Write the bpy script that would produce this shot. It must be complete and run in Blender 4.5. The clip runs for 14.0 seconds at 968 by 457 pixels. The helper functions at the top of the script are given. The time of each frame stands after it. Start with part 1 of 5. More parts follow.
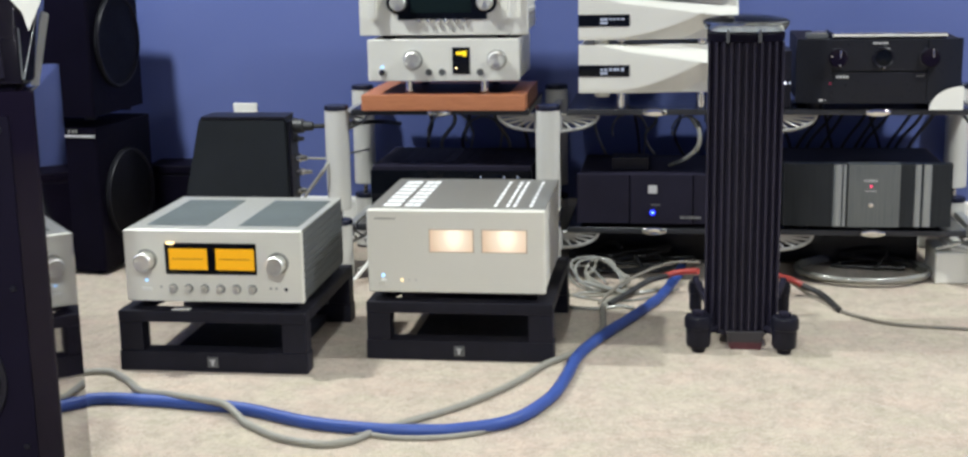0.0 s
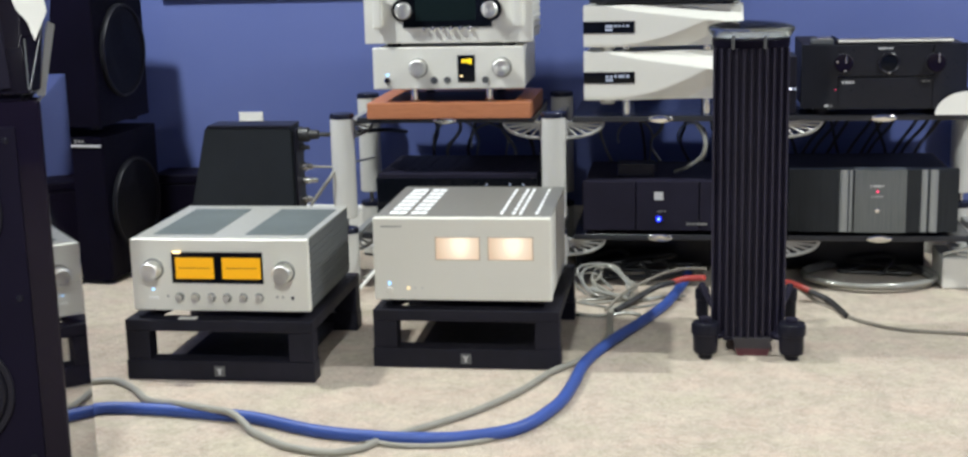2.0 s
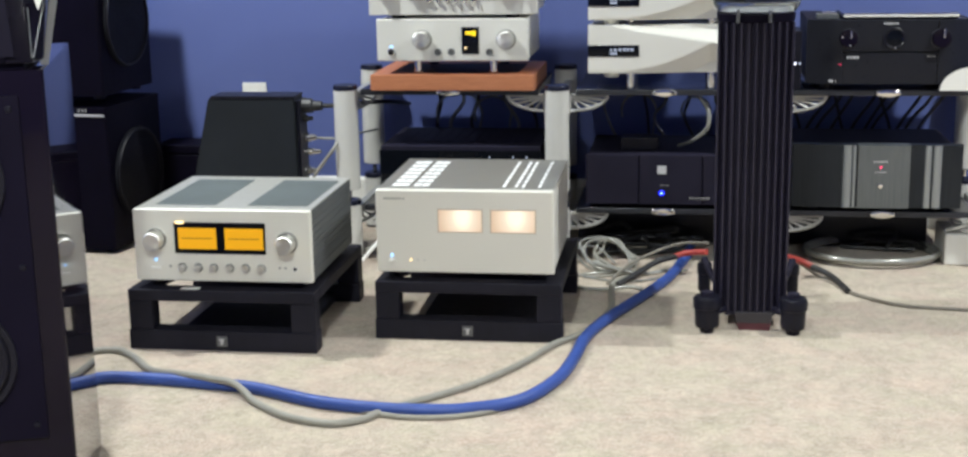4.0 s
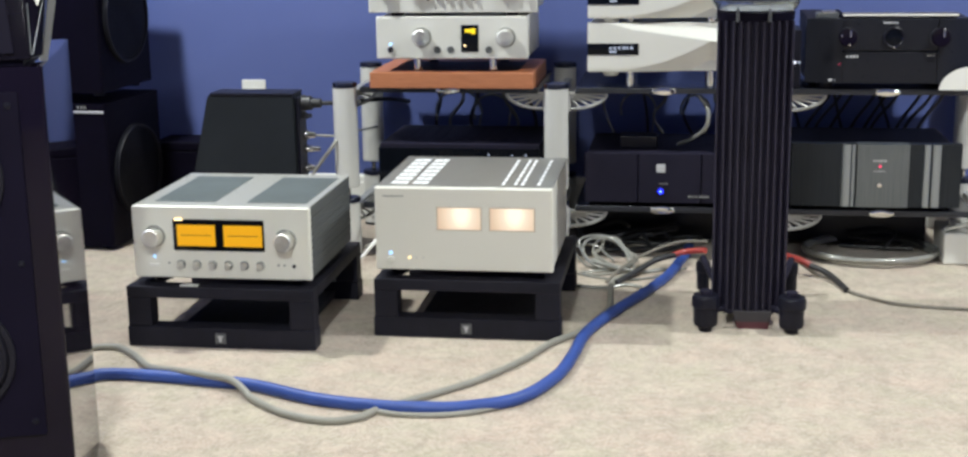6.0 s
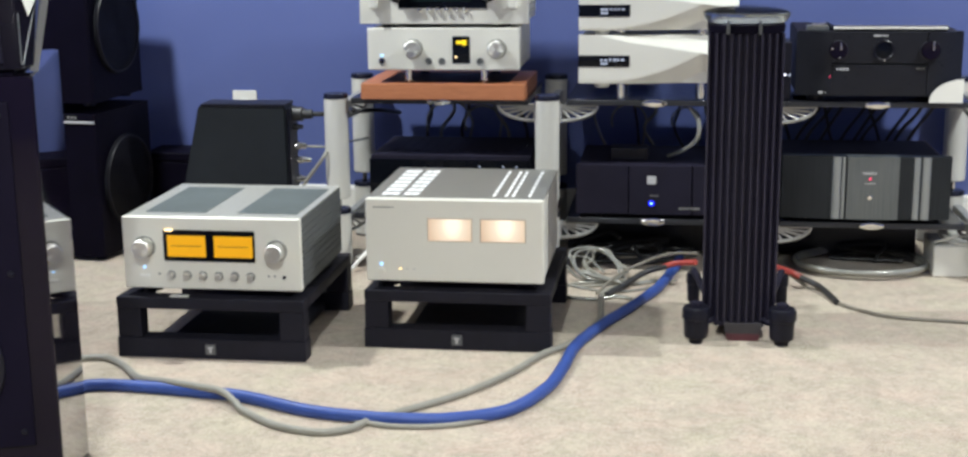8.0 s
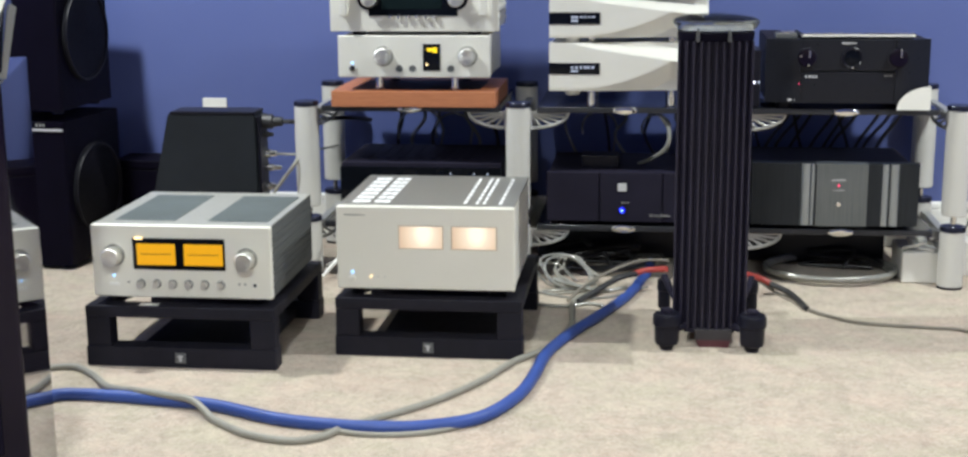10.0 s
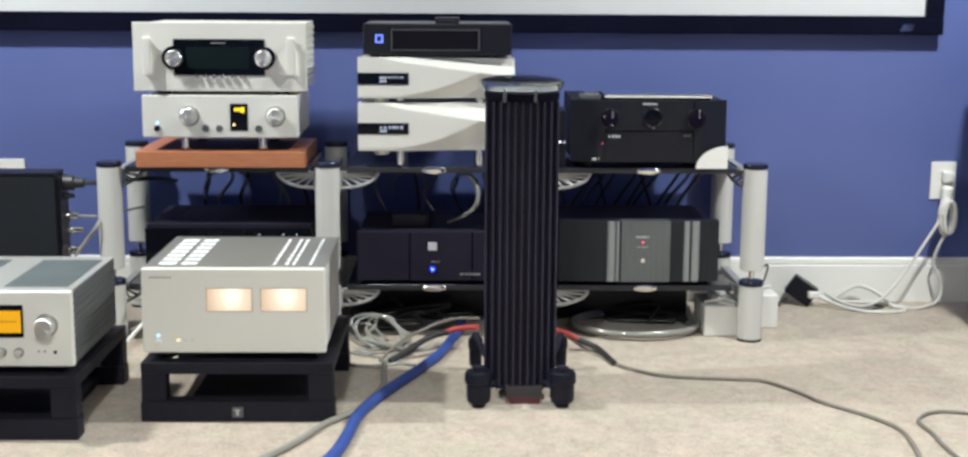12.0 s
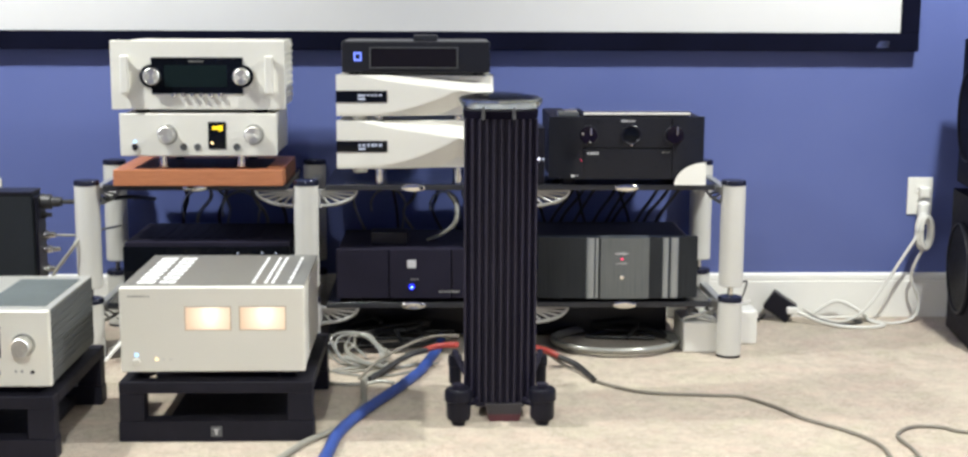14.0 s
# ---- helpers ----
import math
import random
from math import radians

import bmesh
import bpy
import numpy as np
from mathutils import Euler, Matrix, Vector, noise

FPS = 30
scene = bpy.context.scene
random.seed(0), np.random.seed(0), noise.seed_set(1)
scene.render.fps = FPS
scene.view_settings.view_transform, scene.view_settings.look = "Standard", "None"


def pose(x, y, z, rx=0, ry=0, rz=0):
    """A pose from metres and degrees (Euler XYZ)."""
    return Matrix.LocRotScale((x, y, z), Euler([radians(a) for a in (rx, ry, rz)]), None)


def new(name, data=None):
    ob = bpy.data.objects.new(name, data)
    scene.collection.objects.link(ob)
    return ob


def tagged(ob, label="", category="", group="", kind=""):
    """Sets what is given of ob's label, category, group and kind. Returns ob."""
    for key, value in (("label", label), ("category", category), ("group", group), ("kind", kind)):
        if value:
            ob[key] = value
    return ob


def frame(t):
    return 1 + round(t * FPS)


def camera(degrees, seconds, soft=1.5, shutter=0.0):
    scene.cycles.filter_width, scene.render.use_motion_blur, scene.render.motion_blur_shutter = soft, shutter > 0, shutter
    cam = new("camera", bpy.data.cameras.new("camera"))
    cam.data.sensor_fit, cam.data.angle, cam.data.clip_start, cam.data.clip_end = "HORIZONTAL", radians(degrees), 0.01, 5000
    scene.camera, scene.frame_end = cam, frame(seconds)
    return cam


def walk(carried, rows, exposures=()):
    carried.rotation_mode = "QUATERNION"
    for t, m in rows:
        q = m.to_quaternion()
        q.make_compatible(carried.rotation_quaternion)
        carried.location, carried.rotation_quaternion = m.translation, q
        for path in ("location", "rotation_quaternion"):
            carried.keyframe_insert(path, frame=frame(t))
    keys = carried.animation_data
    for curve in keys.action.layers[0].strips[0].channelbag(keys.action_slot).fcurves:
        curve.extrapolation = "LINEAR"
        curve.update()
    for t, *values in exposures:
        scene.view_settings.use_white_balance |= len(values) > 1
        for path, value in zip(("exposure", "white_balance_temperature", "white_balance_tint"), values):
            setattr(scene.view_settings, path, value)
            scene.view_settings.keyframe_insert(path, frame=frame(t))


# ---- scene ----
cam = camera(38.04, 14.0, 2.6)
PATH = [
    (0.0, pose(0, 0, 1.044, 77.82, 1.04, 7.86)),
    (0.5, pose(0, 0, 1.044, 76.45, 1.12, 8.55)),
    (1.0, pose(0, 0, 1.044, 76.40, 1.05, 8.79)),
    (1.5, pose(0, 0, 1.044, 76.49, 1.14, 9.49)),
    (2.0, pose(0, 0, 1.044, 78.13, 1.39, 8.04)),
    (2.5, pose(0, 0, 1.044, 78.93, 1.06, 7.00)),
    (3.0, pose(0, 0, 1.044, 77.82, 0.58, 7.84)),
    (3.2, pose(0, 0, 1.044, 77.08, 0.74, 8.08)),
    (5.3, pose(0, 0, 1.044, 76.94, 1.07, 8.27)),
    (5.5, pose(0, 0, 1.044, 76.75, 1.05, 8.29)),
    (6.0, pose(0, 0, 1.044, 76.93, 0.79, 8.24)),
    (6.5, pose(0, 0, 1.044, 76.98, 0.85, 8.20)),
    (7.0, pose(0, 0, 1.044, 77.00, 0.75, 8.22)),
    (7.5, pose(0, 0, 1.044, 77.21, 0.94, 8.05)),
    (7.7, pose(0, 0, 1.044, 77.29, 0.74, 8.08)),
    (9.8, pose(0, 0, 1.044, 77.66, 0.54, 6.84)),
    (10.0, pose(0, 0, 1.044, 77.68, 0.45, 6.72)),
    (10.5, pose(0, 0, 1.044, 77.83, 0.14, 5.74)),
    (11.0, pose(0, 0, 1.044, 77.92, -0.67, 2.82)),
    (11.5, pose(0, 0, 1.044, 79.08, -0.28, -0.33)),
    (12.0, pose(0, 0, 1.044, 80.10, -0.34, -0.99)),
    (12.5, pose(0, 0, 1.044, 80.42, -0.36, -1.50)),
    (13.0, pose(0, 0, 1.044, 80.59, -0.33, -1.69)),
    (13.5, pose(0, 0, 1.044, 80.73, -0.23, -1.83)),
    (14.0, pose(0, 0, 1.044, 80.81, -0.23, -1.87)),
]
walk(cam, PATH, [(0, 0.06, 6520, 10), (10.5, 0.07, 6520, 10), (11.5, 0.09, 6560, 10), (12.0, 0.13, 6560, 10), (12.6, 0.30, 6680, 10.5), (14.0, 0.35, 6800, 11)])


# ---- world and lights ----
world = bpy.data.worlds.new("world")
scene.world = world
world.use_nodes = True
world.node_tree.nodes["Background"].inputs[0].default_value = (0.5, 0.55, 0.6, 1)
world.node_tree.nodes["Background"].inputs[1].default_value = 0.05
scene.view_settings.exposure = 0.0

CEILING = 2.45
# Unseen lamps: first two follow cast shadows, the others are mostly added fill.
DOWNLIGHTS = [(-1.88, 3.40, 61), (1.60, 3.36, 58), (-0.5, 0.4, 60), (-2.2, 0.3, 15), (2.1, 0.3, 32), (-0.05, -1.6, 12)]


# ---- materials ----
def nodes_of(name):
    m = bpy.data.materials.new(name)
    m.use_nodes = True
    nt = m.node_tree
    return m, nt, nt.nodes["Principled BSDF"]


def coords(nt, kind="Object"):
    return nt.nodes.new("ShaderNodeTexCoord").outputs[kind]


def noise_of(nt, scale, detail=4, rough=0.6, vec=None, stretch=None):
    n = nt.nodes.new("ShaderNodeTexNoise")
    n.inputs["Scale"].default_value = scale
    n.inputs["Detail"].default_value = detail
    n.inputs["Roughness"].default_value = rough
    src = vec or coords(nt)
    if stretch:
        mp = nt.nodes.new("ShaderNodeMapping")
        mp.inputs["Scale"].default_value = stretch
        nt.links.new(src, mp.inputs[0])
        src = mp.outputs[0]
    nt.links.new(src, n.inputs["Vector"])
    return n.outputs["Fac"]


def ramp_of(nt, fac, stops):
    r = nt.nodes.new("ShaderNodeValToRGB")
    r.color_ramp.elements[0].position, r.color_ramp.elements[0].color = stops[0][0], (*stops[0][1], 1)
    r.color_ramp.elements[1].position, r.color_ramp.elements[1].color = stops[-1][0], (*stops[-1][1], 1)
    for p, c in stops[1:-1]:
        r.color_ramp.elements.new(p).color = (*c, 1)
    nt.links.new(fac, r.inputs[0])
    return r.outputs[0]


def mix_of(nt, fac, a, b, mode="MIX"):
    n = nt.nodes.new("ShaderNodeMix")
    n.data_type, n.blend_type = "RGBA", mode
    for s, v in ((n.inputs[0], fac), (n.inputs[6], a), (n.inputs[7], b)):
        if isinstance(v, (int, float)):
            s.default_value = v
        elif isinstance(v, tuple):
            s.default_value = (*v, 1)
        else:
            nt.links.new(v, s)
    return n.outputs[2]


def bump_of(nt, bsdf, height, strength, distance):
    b = nt.nodes.new("ShaderNodeBump")
    b.inputs["Strength"].default_value = strength
    b.inputs["Distance"].default_value = distance
    nt.links.new(height, b.inputs["Height"])
    nt.links.new(b.outputs[0], bsdf.inputs["Normal"])


def surface(name, colour, rough=0.5, metal=0.0, vary=0.12, scale=6.0, grain=60.0, bump=0.05, coat=0.0, stretch=None, spec=0.5):
    """A painted, plastic or metal surface with two scales of variation."""
    m, nt, p = nodes_of(name)
    big = noise_of(nt, scale, 3)
    fine = noise_of(nt, grain, 3, 0.6, None, stretch)
    lo = tuple(c * (1 - vary) for c in colour)
    hi = tuple(min(1, c * (1 + vary)) for c in colour)
    base = ramp_of(nt, big, [(0.3, lo), (0.7, hi)])
    base = mix_of(nt, 0.25, base, ramp_of(nt, fine, [(0.3, lo), (0.7, hi)]))
    nt.links.new(base, p.inputs["Base Color"])
    rr = ramp_of(nt, fine, [(0.2, (max(0, rough * 0.85),) * 3), (0.8, (min(1, rough * 1.15),) * 3)])
    nt.links.new(rr, p.inputs["Roughness"])
    p.inputs["Metallic"].default_value = metal
    p.inputs["Coat Weight"].default_value = coat
    p.inputs["Coat Roughness"].default_value = 0.04
    p.inputs["Specular IOR Level"].default_value = spec
    if bump:
        bump_of(nt, p, fine, bump, 0.001)
    return m


def glow(name, colour, strength):
    m, nt, p = nodes_of(name)
    p.inputs["Base Color"].default_value = (*(c * 0.06 for c in colour), 1)
    p.inputs["Emission Color"].default_value = (*colour, 1)
    p.inputs["Emission Strength"].default_value = strength
    return m


def carpet_material():
    m, nt, p = nodes_of("carpet")
    tuft = noise_of(nt, 170, 3, 0.75)
    clump = noise_of(nt, 40, 5, 0.8, None, (1.1, 0.8, 1.0))
    blot = noise_of(nt, 17, 7, 0.8, None, (1.1, 0.85, 1.0))
    patch = noise_of(nt, 6.5, 7, 0.78, None, (1.0, 0.75, 1.0))
    base = ramp_of(nt, clump, [(0.32, (0.31, 0.242, 0.178)), (0.5, (0.43, 0.348, 0.272)), (0.68, (0.54, 0.45, 0.362))])
    base = mix_of(nt, 0.6, base, ramp_of(nt, patch, [(0.37, (0.25, 0.185, 0.13)), (0.47, (0.42, 0.338, 0.262)), (0.62, (0.55, 0.46, 0.36))]))
    base = mix_of(nt, 0.45, base, ramp_of(nt, blot, [(0.41, (0.23, 0.168, 0.119)), (0.51, (0.45, 0.367, 0.288)), (0.60, (0.58, 0.49, 0.38))]))
    base = mix_of(nt, 0.42, base, ramp_of(nt, tuft, [(0.34, (0.26, 0.21, 0.16)), (0.66, (0.68, 0.60, 0.51))]))
    hue = noise_of(nt, 9, 6, 0.7, None, (0.8, 1.2, 1.0))
    base = mix_of(nt, 0.36, base, ramp_of(nt, hue, [(0.36, (0.44, 0.50, 0.42)), (0.5, (0.5, 0.5, 0.5)), (0.64, (0.58, 0.49, 0.50))]), "OVERLAY")
    flecks = noise_of(nt, 95, 4, 0.85, None, (0.7, 1.3, 1.0))
    base = mix_of(nt, 0.5, base, ramp_of(nt, flecks, [(0.34, (0.36, 0.36, 0.35)), (0.66, (0.64, 0.64, 0.64))]), "OVERLAY")
    nt.links.new(base, p.inputs["Base Color"])
    p.inputs["Roughness"].default_value = 0.95
    p.inputs["Specular IOR Level"].default_value = 0.15
    p.inputs["Sheen Weight"].default_value = 0.25
    h = mix_of(nt, 0.5, tuft, clump)
    bump_of(nt, p, h, 0.9, 0.006)
    return m


def wall_material():
    m, nt, p = nodes_of("blue_wall_paint")
    big = noise_of(nt, 1.6, 4, 0.6)
    peel = noise_of(nt, 190, 2, 0.5)
    base = ramp_of(nt, big, [(0.3, (0.089, 0.120, 0.315)), (0.7, (0.103, 0.135, 0.343))])
    nt.links.new(base, p.inputs["Base Color"])
    nt.links.new(ramp_of(nt, big, [(0.3, (0.42,) * 3), (0.7, (0.55,) * 3)]), p.inputs["Roughness"])
    bump_of(nt, p, peel, 0.18, 0.001)
    return m


def wood_material():
    m, nt, p = nodes_of("cherry_wood")
    g1 = noise_of(nt, 9, 5, 0.65, None, (1.2, 14, 22))
    g2 = noise_of(nt, 60, 4, 0.6, None, (0.6, 8, 14))
    base = ramp_of(nt, g1, [(0.3, (0.36, 0.125, 0.055)), (0.5, (0.47, 0.175, 0.08)), (0.7, (0.55, 0.22, 0.105))])
    base = mix_of(nt, 0.3, base, ramp_of(nt, g2, [(0.35, (0.30, 0.10, 0.045)), (0.65, (0.56, 0.23, 0.11))]))
    nt.links.new(base, p.inputs["Base Color"])
    p.inputs["Roughness"].default_value = 0.42
    bump_of(nt, p, g2, 0.12, 0.001)
    return m


def brushed_material(name, dark, light, rough, metal):
    """Brushed aluminium with an upright grain."""
    m, nt, p = nodes_of(name)
    g = noise_of(nt, 30, 4, 0.6, None, (14, 14, 0.25))
    b = noise_of(nt, 4, 3)
    base = mix_of(nt, 0.4, ramp_of(nt, g, [(0.3, dark), (0.7, light)]), ramp_of(nt, b, [(0.3, dark), (0.7, light)]))
    nt.links.new(base, p.inputs["Base Color"])
    p.inputs["Roughness"].default_value = rough
    p.inputs["Metallic"].default_value = metal
    p.inputs["Anisotropic"].default_value = 0.6
    bump_of(nt, p, g, 0.08, 0.0005)
    return m


def spun_material(name, colour, rough):
    """Metal turned on a lathe: the sheen fans out round the axis."""
    m, nt, p = nodes_of(name)
    fine = noise_of(nt, 90, 2)
    nt.links.new(ramp_of(nt, fine, [(0.3, tuple(c * 0.92 for c in colour)), (0.7, colour)]), p.inputs["Base Color"])
    p.inputs["Metallic"].default_value = 1.0
    p.inputs["Roughness"].default_value = rough
    p.inputs["Anisotropic"].default_value = 0.85
    tan = nt.nodes.new("ShaderNodeTangent")
    tan.direction_type, tan.axis = "RADIAL", "Y"
    nt.links.new(tan.outputs[0], p.inputs["Tangent"])
    return m


def glass_material(name, tint):
    m, nt, p = nodes_of(name)
    p.inputs["Base Color"].default_value = (*tint, 1)
    p.inputs["Roughness"].default_value = 0.03
    p.inputs["IOR"].default_value = 1.45
    p.inputs["Transmission Weight"].default_value = 1.0
    return m


def meter_material(name, top, edge, power):
    """A back-lit meter window: one lamp behind its upper middle."""
    m, nt, p = nodes_of(name)
    uv = coords(nt, "Generated")
    mp = nt.nodes.new("ShaderNodeMapping")
    mp.inputs["Location"].default_value = (-0.56 * 1.15, 0, -0.72 * 0.42)
    mp.inputs["Scale"].default_value = (1.15, 0, 0.42)
    nt.links.new(uv, mp.inputs[0])
    d = nt.nodes.new("ShaderNodeVectorMath")
    d.operation = "LENGTH"
    nt.links.new(mp.outputs[0], d.inputs[0])
    col = ramp_of(nt, d.outputs["Value"], [(0.14, top), (0.30, tuple((a + b) / 2 for a, b in zip(top, edge))), (0.62, edge)])
    nt.links.new(col, p.inputs["Emission Color"])
    p.inputs["Base Color"].default_value = (0.3, 0.25, 0.18, 1)
    p.inputs["Emission Strength"].default_value = power
    p.inputs["Roughness"].default_value = 0.3
    return m


M_CARPET = carpet_material()
M_WALL = wall_material()
M_WOOD = wood_material()
# Unseen ceiling, greyed to weaken the light it bounces.
M_CEIL = surface("greyed_ceiling", (0.5, 0.5, 0.49), 0.9, vary=0.03)
M_TRIM = surface("white_trim_paint", (0.86, 0.85, 0.81), 0.35, vary=0.03, scale=3, bump=0.02)
M_VELVET = surface("black_velvet", (0.0035, 0.0042, 0.0135), 0.95, vary=0.3, grain=300, bump=0.2, spec=0.06)
M_SCREEN = surface("matte_screen_fabric", (0.57, 0.57, 0.58), 0.9, vary=0.01, grain=400, bump=0.02, spec=0.2)
M_SILVER = surface("satin_silver_panel", (0.74, 0.725, 0.655), 0.42, 0.1, vary=0.02, scale=3, grain=180, bump=0.02)
# Darker than the panels, to stand for the dim reflection in the top.
M_SILVERTOP = surface("dimmed_silver_top", (0.29, 0.29, 0.272), 0.36, 0.5, vary=0.04, scale=3, grain=150, bump=0.02)
# Paler, to stand for the lamp highlight on the integrated amplifier's top.
M_AMPTOP = surface("brightened_silver_lid", (0.52, 0.515, 0.475), 0.30, 0.4, vary=0.04, scale=3, grain=150, bump=0.02)
M_PEARL = surface("pearl_silver_panel", (0.80, 0.79, 0.73), 0.30, 0.2, vary=0.02, scale=3, grain=200, bump=0.015)
M_SIDE = surface("grey_case_side", (0.135, 0.142, 0.148), 0.45, 0.5, vary=0.06, grain=120, bump=0.04)
M_CHROME = surface("polished_chrome", (0.78, 0.78, 0.76), 0.14, 1.0, vary=0.04, grain=40, bump=0.0)
M_KNOB = spun_material("turned_aluminium", (0.86, 0.86, 0.83), 0.34)
M_GRILLE = surface("dark_vent_mesh", (0.105, 0.125, 0.128), 0.6, 0.3, vary=0.2, grain=500, bump=0.3)
# Plain white stands in for ceiling light reflected in the vent slots.
M_SLOTSHINE = surface("white_slot_highlight", (0.86, 0.87, 0.88), 0.5, 0.0, vary=0.03, grain=100, bump=0.02)
M_BLACK = surface("black_powder_coat", (0.0150, 0.0135, 0.0255), 0.55, vary=0.25, grain=220, bump=0.12, spec=0.14)
M_STAND = surface("black_stained_wood", (0.0155, 0.0150, 0.0225), 0.55, vary=0.3, grain=90, bump=0.15, stretch=(1, 1, 0.2), spec=0.15)
M_PLASTIC = surface("black_plastic", (0.0085, 0.0085, 0.0150), 0.34, vary=0.2, grain=160, bump=0.05, spec=0.2)
M_GLOSS = surface("black_piano_lacquer", (0.0070, 0.0048, 0.0115), 0.035, vary=0.2, grain=20, bump=0.0, coat=0.0, spec=0.20)
M_BAFFLE = surface("matte_black_baffle", (0.0060, 0.0046, 0.0128), 0.6, vary=0.2, grain=140, bump=0.08, spec=0.08)
M_CONE = surface("woofer_cone_pulp", (0.0085, 0.0085, 0.0150), 0.6, vary=0.25, grain=90, bump=0.2)
M_RUBBER = surface("woofer_rubber", (0.0085, 0.0080, 0.0135), 0.5, vary=0.2, grain=80, bump=0.05, spec=0.25)
M_SUB = surface("black_sub_cabinet", (0.0036, 0.0028, 0.0088), 0.55, vary=0.25, grain=60, bump=0.04, spec=0.06)
M_CLOTH = surface("black_grille_cloth", (0.0125, 0.0130, 0.0175), 0.9, vary=0.3, grain=600, bump=0.3, spec=0.08)
M_POST = surface("pale_grey_post", (0.60, 0.59, 0.555), 0.4, 0.0, vary=0.03, scale=4, grain=150, bump=0.02)
M_CAP = surface("dark_post_cap", (0.015, 0.016, 0.03), 0.2, 0.2, vary=0.2, bump=0.0)
M_SHELF = surface("smoked_black_shelf", (0.008, 0.009, 0.014), 0.16, vary=0.2, grain=30, bump=0.0, coat=0.2, spec=0.3)
M_EDGE = surface("shelf_edge_metal", (0.045, 0.047, 0.056), 0.35, 0.6, vary=0.1)
M_BRACKET = surface("cast_grey_bracket", (0.46, 0.46, 0.45), 0.4, 0.4, vary=0.08)
M_LID = surface("mirror_lid", (0.85, 0.86, 0.88), 0.04, 1.0, vary=0.02, bump=0.0)
M_DKGLASS = surface("dark_display_glass", (0.004, 0.005, 0.008), 0.08, vary=0.2, bump=0.0, spec=0.22)
M_GUNMETAL = brushed_material("brushed_gunmetal", (0.020, 0.024, 0.030), (0.040, 0.047, 0.056), 0.34, 0.7)
M_GUNLIGHT = brushed_material("brushed_grey_panel", (0.135, 0.155, 0.165), (0.215, 0.238, 0.250), 0.34, 0.75)
M_ANTHRACITE = surface("anthracite_panel", (0.0155, 0.0165, 0.0225), 0.3, 0.2, vary=0.15, grain=120, bump=0.03, spec=0.3)
M_BLUECABLE = surface("blue_braided_jacket", (0.030, 0.070, 0.285), 0.5, vary=0.12, scale=20, grain=260, bump=0.3)
M_GREYCABLE = surface("grey_cable_jacket", (0.27, 0.26, 0.225), 0.5, vary=0.1, scale=20, grain=200, bump=0.1)
M_WEDGE = surface("charcoal_texture_paint", (0.014, 0.017, 0.021), 0.6, vary=0.2, grain=300, bump=0.3, spec=0.2)
M_DKCABLE = surface("dark_cable_jacket", (0.022, 0.022, 0.024), 0.45, vary=0.15, scale=20, grain=200, bump=0.1)
M_TAUPECABLE = surface("taupe_cable_jacket", (0.20, 0.18, 0.15), 0.5, vary=0.12, scale=20, grain=200, bump=0.1)
M_WHITECABLE = surface("white_cable_jacket", (0.66, 0.65, 0.61), 0.4, vary=0.05, grain=80, bump=0.03)
M_CLEARCABLE = surface("silvery_cable_jacket", (0.33, 0.33, 0.305), 0.22, 0.3, vary=0.15, scale=20, grain=160, bump=0.05)
M_RED = surface("red_heat_shrink", (0.40, 0.055, 0.045), 0.4, vary=0.1)
M_WHITEPL = surface("white_plastic", (0.78, 0.77, 0.73), 0.35, vary=0.03, bump=0.01)
M_CARD = surface("white_card", (0.80, 0.79, 0.74), 0.7, vary=0.02, bump=0.0)
M_INK = surface("faint_print_ink", (0.25, 0.25, 0.24), 0.5, bump=0.0)
M_LIGHTINK = surface("pale_print_ink", (0.55, 0.55, 0.56), 0.5, bump=0.0)
M_SIDEDARK = surface("dark_grey_plinth", (0.034, 0.031, 0.036), 0.5, vary=0.2)
M_WINEBOX = surface("dark_maroon_plinth", (0.085, 0.022, 0.030), 0.4, vary=0.2)
M_AMBER = glow("amber_meter_light", (0.92, 0.44, 0.004), 0.85)
M_AMBERBAND = surface("amber_meter_scale", (0.35, 0.14, 0.01), 0.5, bump=0.0)
M_WARM = meter_material("warm_meter_light", (1.0, 0.91, 0.76), (0.55, 0.39, 0.27), 0.98)
M_CAPGLASS = glass_material("smoked_cap_glass", (0.70, 0.76, 0.78))
M_SMOKEWIN = surface("smoked_display_window", (0.0085, 0.0070, 0.0105), 0.22, vary=0.2, bump=0.0, spec=0.2)
M_METERRIM = surface("tan_meter_rim", (0.46, 0.38, 0.29), 0.5, vary=0.05, bump=0.0)
M_FLUTE = surface("satin_black_flute", (0.0215, 0.0190, 0.0350), 0.40, vary=0.25, grain=160, bump=0.05, spec=0.38)
M_MODULE = surface("black_module_lacquer", (0.006, 0.005, 0.010), 0.06, vary=0.2, grain=20, bump=0.0, coat=0.0, spec=0.25)
M_BLUELED = glow("blue_led", (0.004, 0.012, 1.0), 1.6)
M_BLUEHOT = glow("pale_blue_led", (0.25, 0.55, 1.0), 3.0)
M_REDLED = glow("red_led", (1.0, 0.05, 0.16), 1.6)
M_WARMLED = glow("warm_led", (1.0, 0.72, 0.35), 3.0)
M_YELLOW = glow("yellow_display_digits", (1.0, 0.72, 0.02), 1.2)
M_PALEDISP = glow("pale_blue_display", (0.42, 0.48, 0.62), 0.9)
